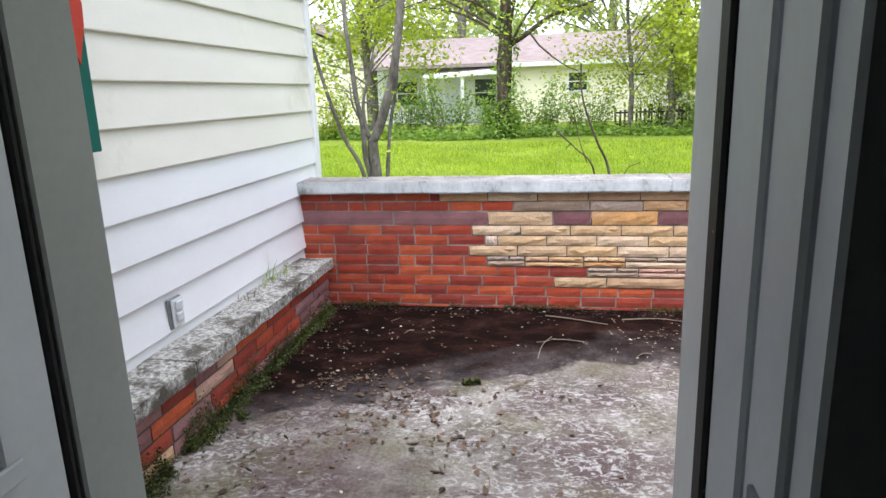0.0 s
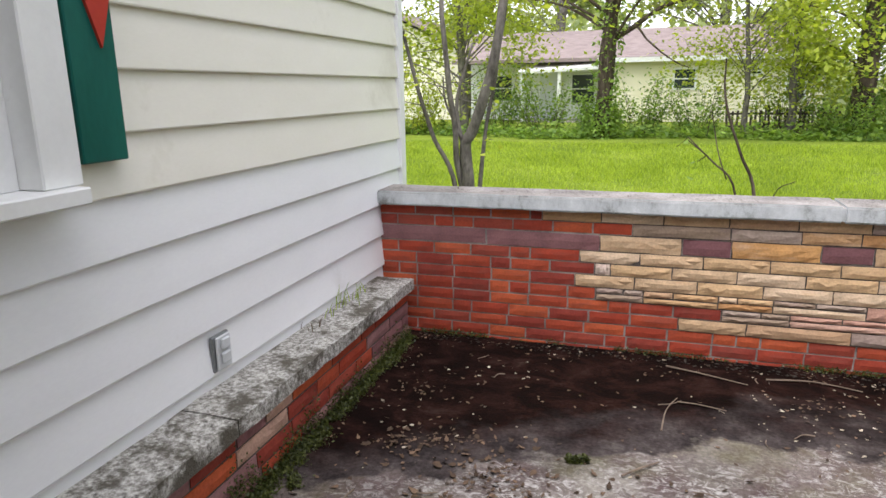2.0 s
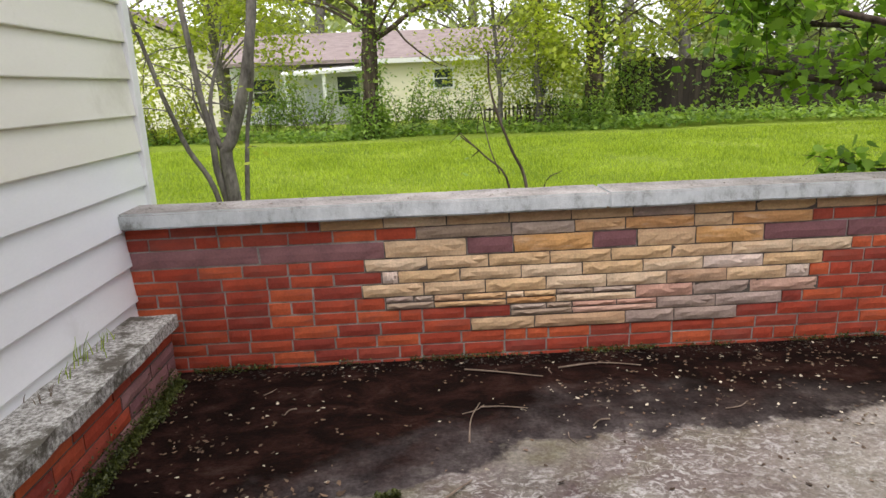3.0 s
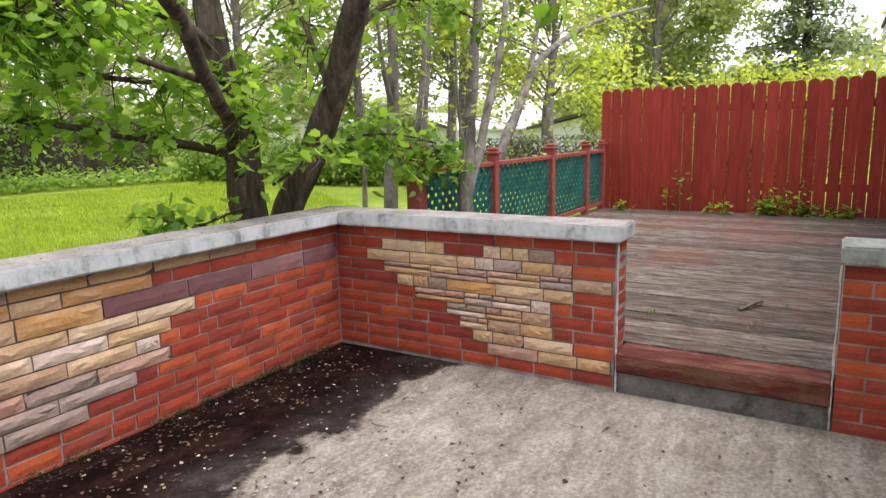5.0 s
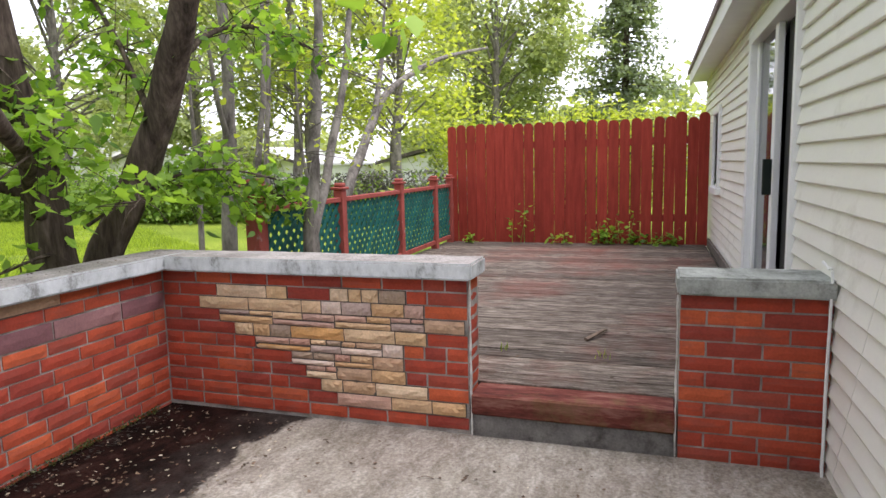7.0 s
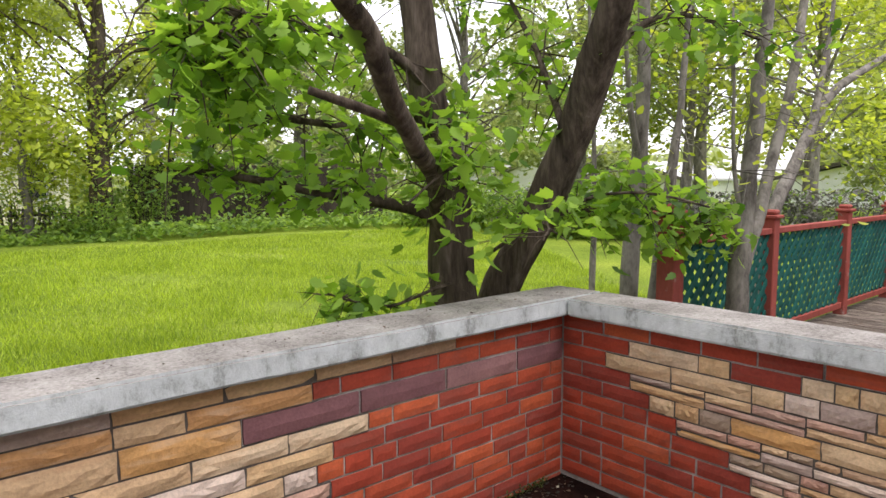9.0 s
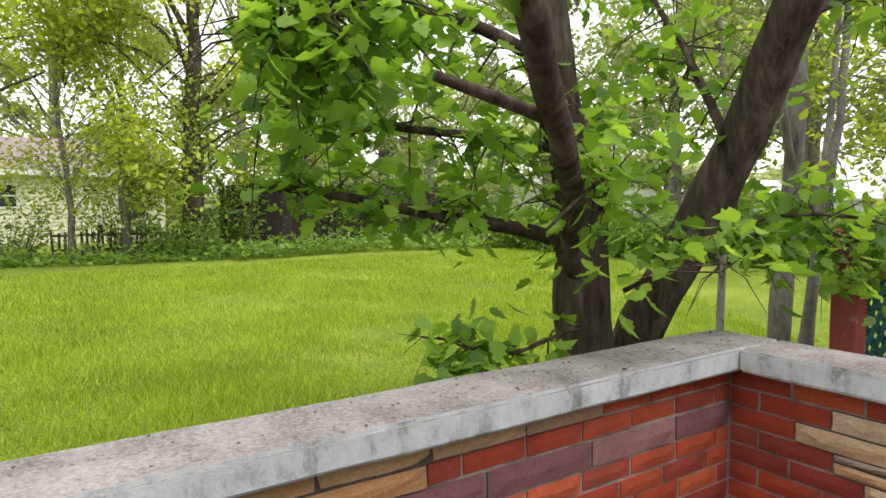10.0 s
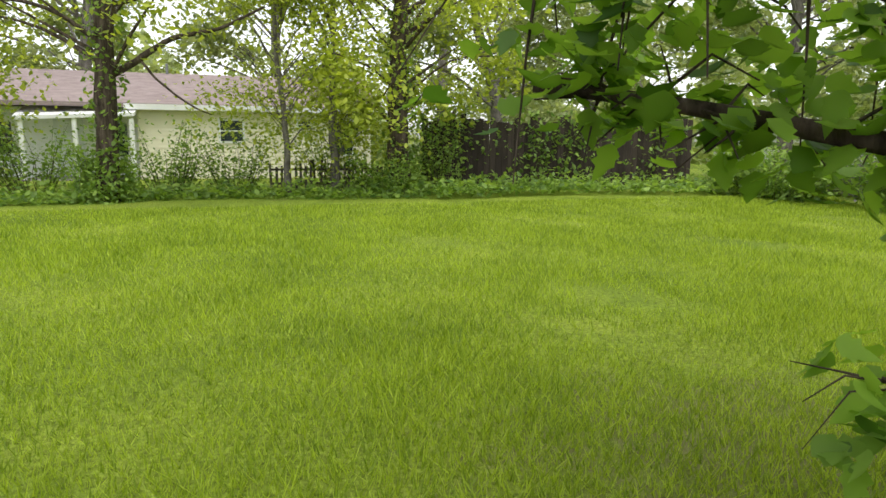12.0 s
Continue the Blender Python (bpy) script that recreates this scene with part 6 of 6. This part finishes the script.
ivy("tall ivy shoot climbing the red fence", 4.52, 30, 0.62, 181, 0.05)
ivy("ivy growing through the deck at the fence foot", 3.45, 90, 0.36, 182, 0.14)
ivy("low ivy at the fence foot", 3.0, 70, 0.18, 183, 0.16)
ivy("low ivy at the fence foot", 2.65, 50, 0.14, 184, 0.12)
ivy("small ivy seedling at the fence foot", 3.98, 24, 0.18, 185, 0.06)
ivy("small ivy seedling at the fence foot", 5.1, 16, 0.10, 186, 0.05)

# ---- facing pieces, last ----
rng = random.Random(11)


def rough_piece(seed, amount, nx=5, nz=2):
    """A unit block from (0,0,0) to (1,1,1), with an uneven face towards -y."""
    bm = bmesh.new()
    face = []
    for j in range(nz + 1):
        row = []
        for i in range(nx + 1):
            inner = 0 < i < nx and 0 < j < nz
            q = noise.noise_vector(Vector((i * 1.3 + seed, j * 1.7, seed)))
            dx = 0.012 * q.x if i in (0, nx) else 0.05 * q.x
            dz = 0.045 * q.z * min(1, amount * 3 + 0.3) if j in (0, nz) else 0.1 * q.z
            row.append(bm.verts.new((i / nx + dx, (0.0 if inner else 0.14) - amount * (0.5 + q.y) * (1 if inner else 0.3), j / nz + dz)))
        face.append(row)
    for j in range(nz):
        for i in range(nx):
            bm.faces.new((face[j][i], face[j][i + 1], face[j + 1][i + 1], face[j + 1][i]))
    b = [bm.verts.new(p) for p in ((0, 1, 0), (1, 1, 0), (1, 1, 1), (0, 1, 1))]
    bm.faces.new([*face[0][::-1], b[0], b[1]])
    bm.faces.new([*face[-1], b[2], b[3]])
    bm.faces.new([face[j][0] for j in range(nz + 1)] + [b[3], b[0]])
    bm.faces.new([face[j][nx] for j in range(nz, -1, -1)] + [b[1], b[2]])
    me = bpy.data.meshes.new("piece")
    bmesh.ops.recalc_face_normals(bm, faces=bm.faces[:])
    bm.to_mesh(me)
    bm.free()
    return me


def mesh_set(m, amount, n, nx=5, nz=2):
    out = []
    for k in range(n):
        me = rough_piece(k * 7.3 + amount * 50, amount, nx, nz)
        me.materials.append(m)
        out.append(me)
    return out


BRICKS, PURPLES = mesh_set(M_BRICK, 0.12, 9, 6, 2), mesh_set(M_PURPLE, 0.2, 5, 6, 2)
TINTS = {k: mesh_set(m, 0.26, 7, 7, 3) for k, m in M_STONES.items()}
STONES = TINTS["tan"] + TINTS["grey"] + TINTS["pink"]


def lay(name, meshes, parent, m, u0, u1, z0, z1, joint=0.009, thick=0.02, proud=0.0, slant=0.3):
    ob = new(name, rng.choice(meshes))
    ob.parent = parent
    tilt = rng.uniform(-slant, slant)
    ob.matrix_basis = m @ pose(u0 + joint / 2, -proud - rng.uniform(0, 0.003), z0 + joint / 2, 0, tilt, 0) @ Matrix.Diagonal((max(0.012, u1 - u0 - joint), thick, z1 - z0 - joint, 1))


def bricks(parent, m, u0, u1, z0, z1, shift, meshes=None, length=0.213):
    """A run of bricks in running bond, with a closer now and then."""
    u, w = u0, length * shift
    while u < u1 - 0.001:
        if u1 - u - w < 0.06:
            w = u1 - u
        lay("brick", meshes or BRICKS, parent, m, u, u + w, z0, z1, rng.uniform(0.008, 0.011), 0.02)
        u += w
        w = length * rng.choice((1, 1, 1, 1.03, 0.97, 1, 0.52))


def stones(parent, m, u0, u1, z0, z1, tint, split):
    """One stone, or a bed of two thin ones, the upper broken again at times."""
    part("mortar_bed", box(u0, u1, -0.001, 0.004, z0, z1), M_DARKMORTAR, parent).matrix_basis = m
    pick = TINTS[tint]
    if not split:
        lay("stone", pick, parent, m, u0, u1, z0, z1, 0.0065, 0.026, rng.uniform(0.003, 0.007))
        return
    cut = z0 + (z1 - z0) * rng.uniform(0.4, 0.6)
    half = u0 + (u1 - u0) * rng.uniform(0.35, 0.65)
    other = TINTS[rng.choice(("tan", "grey", "cream", "pink"))]
    lay("stone", pick, parent, m, u0, u1, z0, cut, 0.007, 0.024, rng.uniform(0.002, 0.007), 0.8)
    lay("stone", other, parent, m, u0, half, cut, z1, 0.007, 0.024, rng.uniform(0.002, 0.007), 0.8)
    lay("stone", rng.choice((pick, other)), parent, m, half, u1, cut, z1, 0.007, 0.024, rng.uniform(0.002, 0.007), 0.8)


def face(parent, m, length, tops, plan):
    """Courses from the coping down; plan[r] = (start, [(end, kind)...]): bricks up to start, then the pieces, then bricks again."""
    for r, (z1, z0) in enumerate(zip(tops, tops[1:])):
        start, run = plan.get(r, (length, []))
        shift = 0.5 if r % 2 else 1.0
        base = "purple" if r == PURPLE_ROW and parent is wall_north else "red"
        if base == "purple":
            bricks(parent, m, 0, start, z0, z1, 1.0, PURPLES, 0.62)
        else:
            bricks(parent, m, 0, start, z0, z1, shift)
        u = start
        for end, kind in run:
            if kind == "red":
                bricks(parent, m, u, end, z0, z1, 1.0)
            elif kind == "purple":
                lay("brick", PURPLES, parent, m, u, end, z0, z1, 0.011, 0.022, 0.003)
            else:
                stones(parent, m, u, end, z0, z1, kind.split("-")[0], kind.endswith("-thin"))
            u = end
        if u < length - 0.02:
            bricks(parent, m, u, length, z0, z1, shift)


def even(start, n, kinds, first=0.0, step=0.303):
    """Stones of one length in a row; first is a short closer at the start."""
    ends = ([start + first] if first else []) + [start + first + step * (i + 1) for i in range(n)]
    return start, [(e, kinds[i % len(kinds)]) for i, e in enumerate(ends)]


PURPLE_ROW = 2
O = -SIDE_X
TOPS_NORTH = [0.748, 0.690, 0.628, 0.540, 0.475, 0.410, 0.342, 0.274, 0.211, 0.144, 0.082, 0.016, -0.05]
NORTH = {
    0: even(0.64 + O, 10, ("tan", "cream", "tan", "tan", "tan", "grey")),
    1: (1.10 + O, [(1.56 + O, "grey"), (1.87 + O, "grey"), (2.12 + O, "orange"), (2.46 + O, "orange"), (2.65 + O, "tan"), (3.05 + O, "orange")]),
    2: (0.94 + O, [(1.34 + O, "cream"), (1.57 + O, "purple"), (1.96 + O, "orange"), (2.18 + O, "purple"), (2.47 + O, "tan"), (2.81 + O, "orange"), (3.23 + O, "purple"), (3.62 + O, "purple"), (4.01 + O, "purple"), (WALL_X + O, "purple")]),
    3: even(0.84 + O, 8, ("cream", "cream", "cream", "cream", "cream", "tan", "cream", "cream")),
    4: even(0.92 + O, 7, ("white", "cream", "cream", "cream", "cream", "cream", "white", "cream"), 0.08),
    5: (0.82 + O, even(0.82 + O, 7, ("cream", "cream", "cream", "cream", "cream", "tan", "cream"))[1] + [(3.06 + O, "white")]),
    6: (0.93 + O, [(1.17 + O, "grey-thin"), (1.53 + O, "tan-thin"), (1.78 + O, "orange-thin"), (2.18 + O, "cream-thin"), (2.47 + O, "pink"), (2.76 + O, "grey"), (3.11 + O, "pink")]),
    7: (1.55 + O, [(1.86 + O, "grey-thin"), (2.29 + O, "pink-thin"), (2.59 + O, "grey"), (2.93 + O, "grey")]),
    8: (1.35 + O, [(1.67 + O, "tan"), (2.13 + O, "tan"), (2.38 + O, "grey"), (2.70 + O, "grey")])}
W = WALL_Y
TOPS_EAST = [0.748 - 0.0665 * i for i in range(12)]
EAST = {
    1: (W - 5.01, [(W - 4.71, "cream"), (W - 4.59, "cream"), (W - 4.35, "red"), (W - 4.25, "cream"), (W - 4.18, "cream"), (W - 4.09, "cream"), (W - 3.95, "grey")]),
    2: (W - 5.12, [(W - 4.82, "cream"), (W - 4.51, "cream"), (W - 4.40, "cream"), (W - 4.29, "white"), (W - 4.13, "grey"), (W - 3.96, "tan"), (W - 3.86, "pink")]),
    3: (W - 5.00, [(W - 4.68, "tan-thin"), (W - 4.33, "pink-thin"), (W - 4.03, "tan-thin"), (W - 3.86, "grey-thin"), (W - 3.66, "tan")]),
    4: (W - 4.91, [(W - 4.80, "cream"), (W - 4.70, "tan"), (W - 4.58, "grey"), (W - 4.28, "orange"), (W - 4.01, "cream"), (W - 3.85, "cream")]),
    5: (W - 4.79, [(W - 4.47, "orange-thin"), (W - 4.30, "grey-thin"), (W - 4.08, "white-thin"), (W - 3.97, "white")]),
    6: (W - 4.58, [(W - 4.34, "white-thin"), (W - 4.13, "tan-thin"), (W - 3.97, "tan")]),
    7: (W - 4.50, [(W - 4.33, "cream-thin"), (W - 4.14, "tan"), (W - 3.96, "tan")]),
    8: (W - 4.42, [(W - 4.30, "cream"), (W - 4.12, "tan"), (W - 3.85, "cream")]),
    9: (W - 4.33, [(W - 4.04, "pink"), (W - 3.83, "tan"), (W - 3.66, "tan")])}
face(wall_north, pose(SIDE_X, WALL_Y, 0), WALL_X - SIDE_X, TOPS_NORTH, NORTH)
face(wall_east, pose(WALL_X, WALL_Y, 0, 0, 0, -90), WALL_Y - 3.645, TOPS_EAST, EAST)
face(wall_pier, pose(WALL_X, 2.727, 0, 0, 0, -90), 2.727 - HOUSE_Y - 0.005, [WALL_TOP - 0.03 - 0.0663 * i for i in range(12)], {})
# the opening's cheek
for r in range(ROWS_UP):
    lay("brick", BRICKS, wall_east, pose(WALL_X + 0.012, 3.645, 0), 0.0, 0.17, WALL_TOP - (r + 1) * ROW, WALL_TOP - r * ROW, 0.009, 0.018)
# footing under the ledge, four uneven courses
for r in range(4):
    z1 = 0.276 - r * 0.069
    u = 0.0
    while u < 3.27:
        w = rng.uniform(0.16, 0.34)
        if 3.28 - u - w < 0.08:
            w = 3.28 - u
        ms = rng.choice((BRICKS, PURPLES, PURPLES, PURPLES, STONES if u < 1.9 else BRICKS))
        lay("stone" if ms is STONES else "brick", ms, ledge, pose(0, -0.187, 0), u, u + w, z1 - 0.069, z1, 0.01, 0.024, 0.004)
        u += w

# deck boards across the deck
x = 4.47
while x < FENCE_X + 0.06:
    bm = box(0, 0.133, 2.21, 5.52, DECK_Z - 0.034, DECK_Z, 0.004)
    ob = part("deck_board", bm, M_DECK, deck)
    ob.matrix_basis = pose(x, 0, rng.uniform(-0.002, 0.002), 0, rng.uniform(-0.4, 0.4), 0)
    x += 0.145
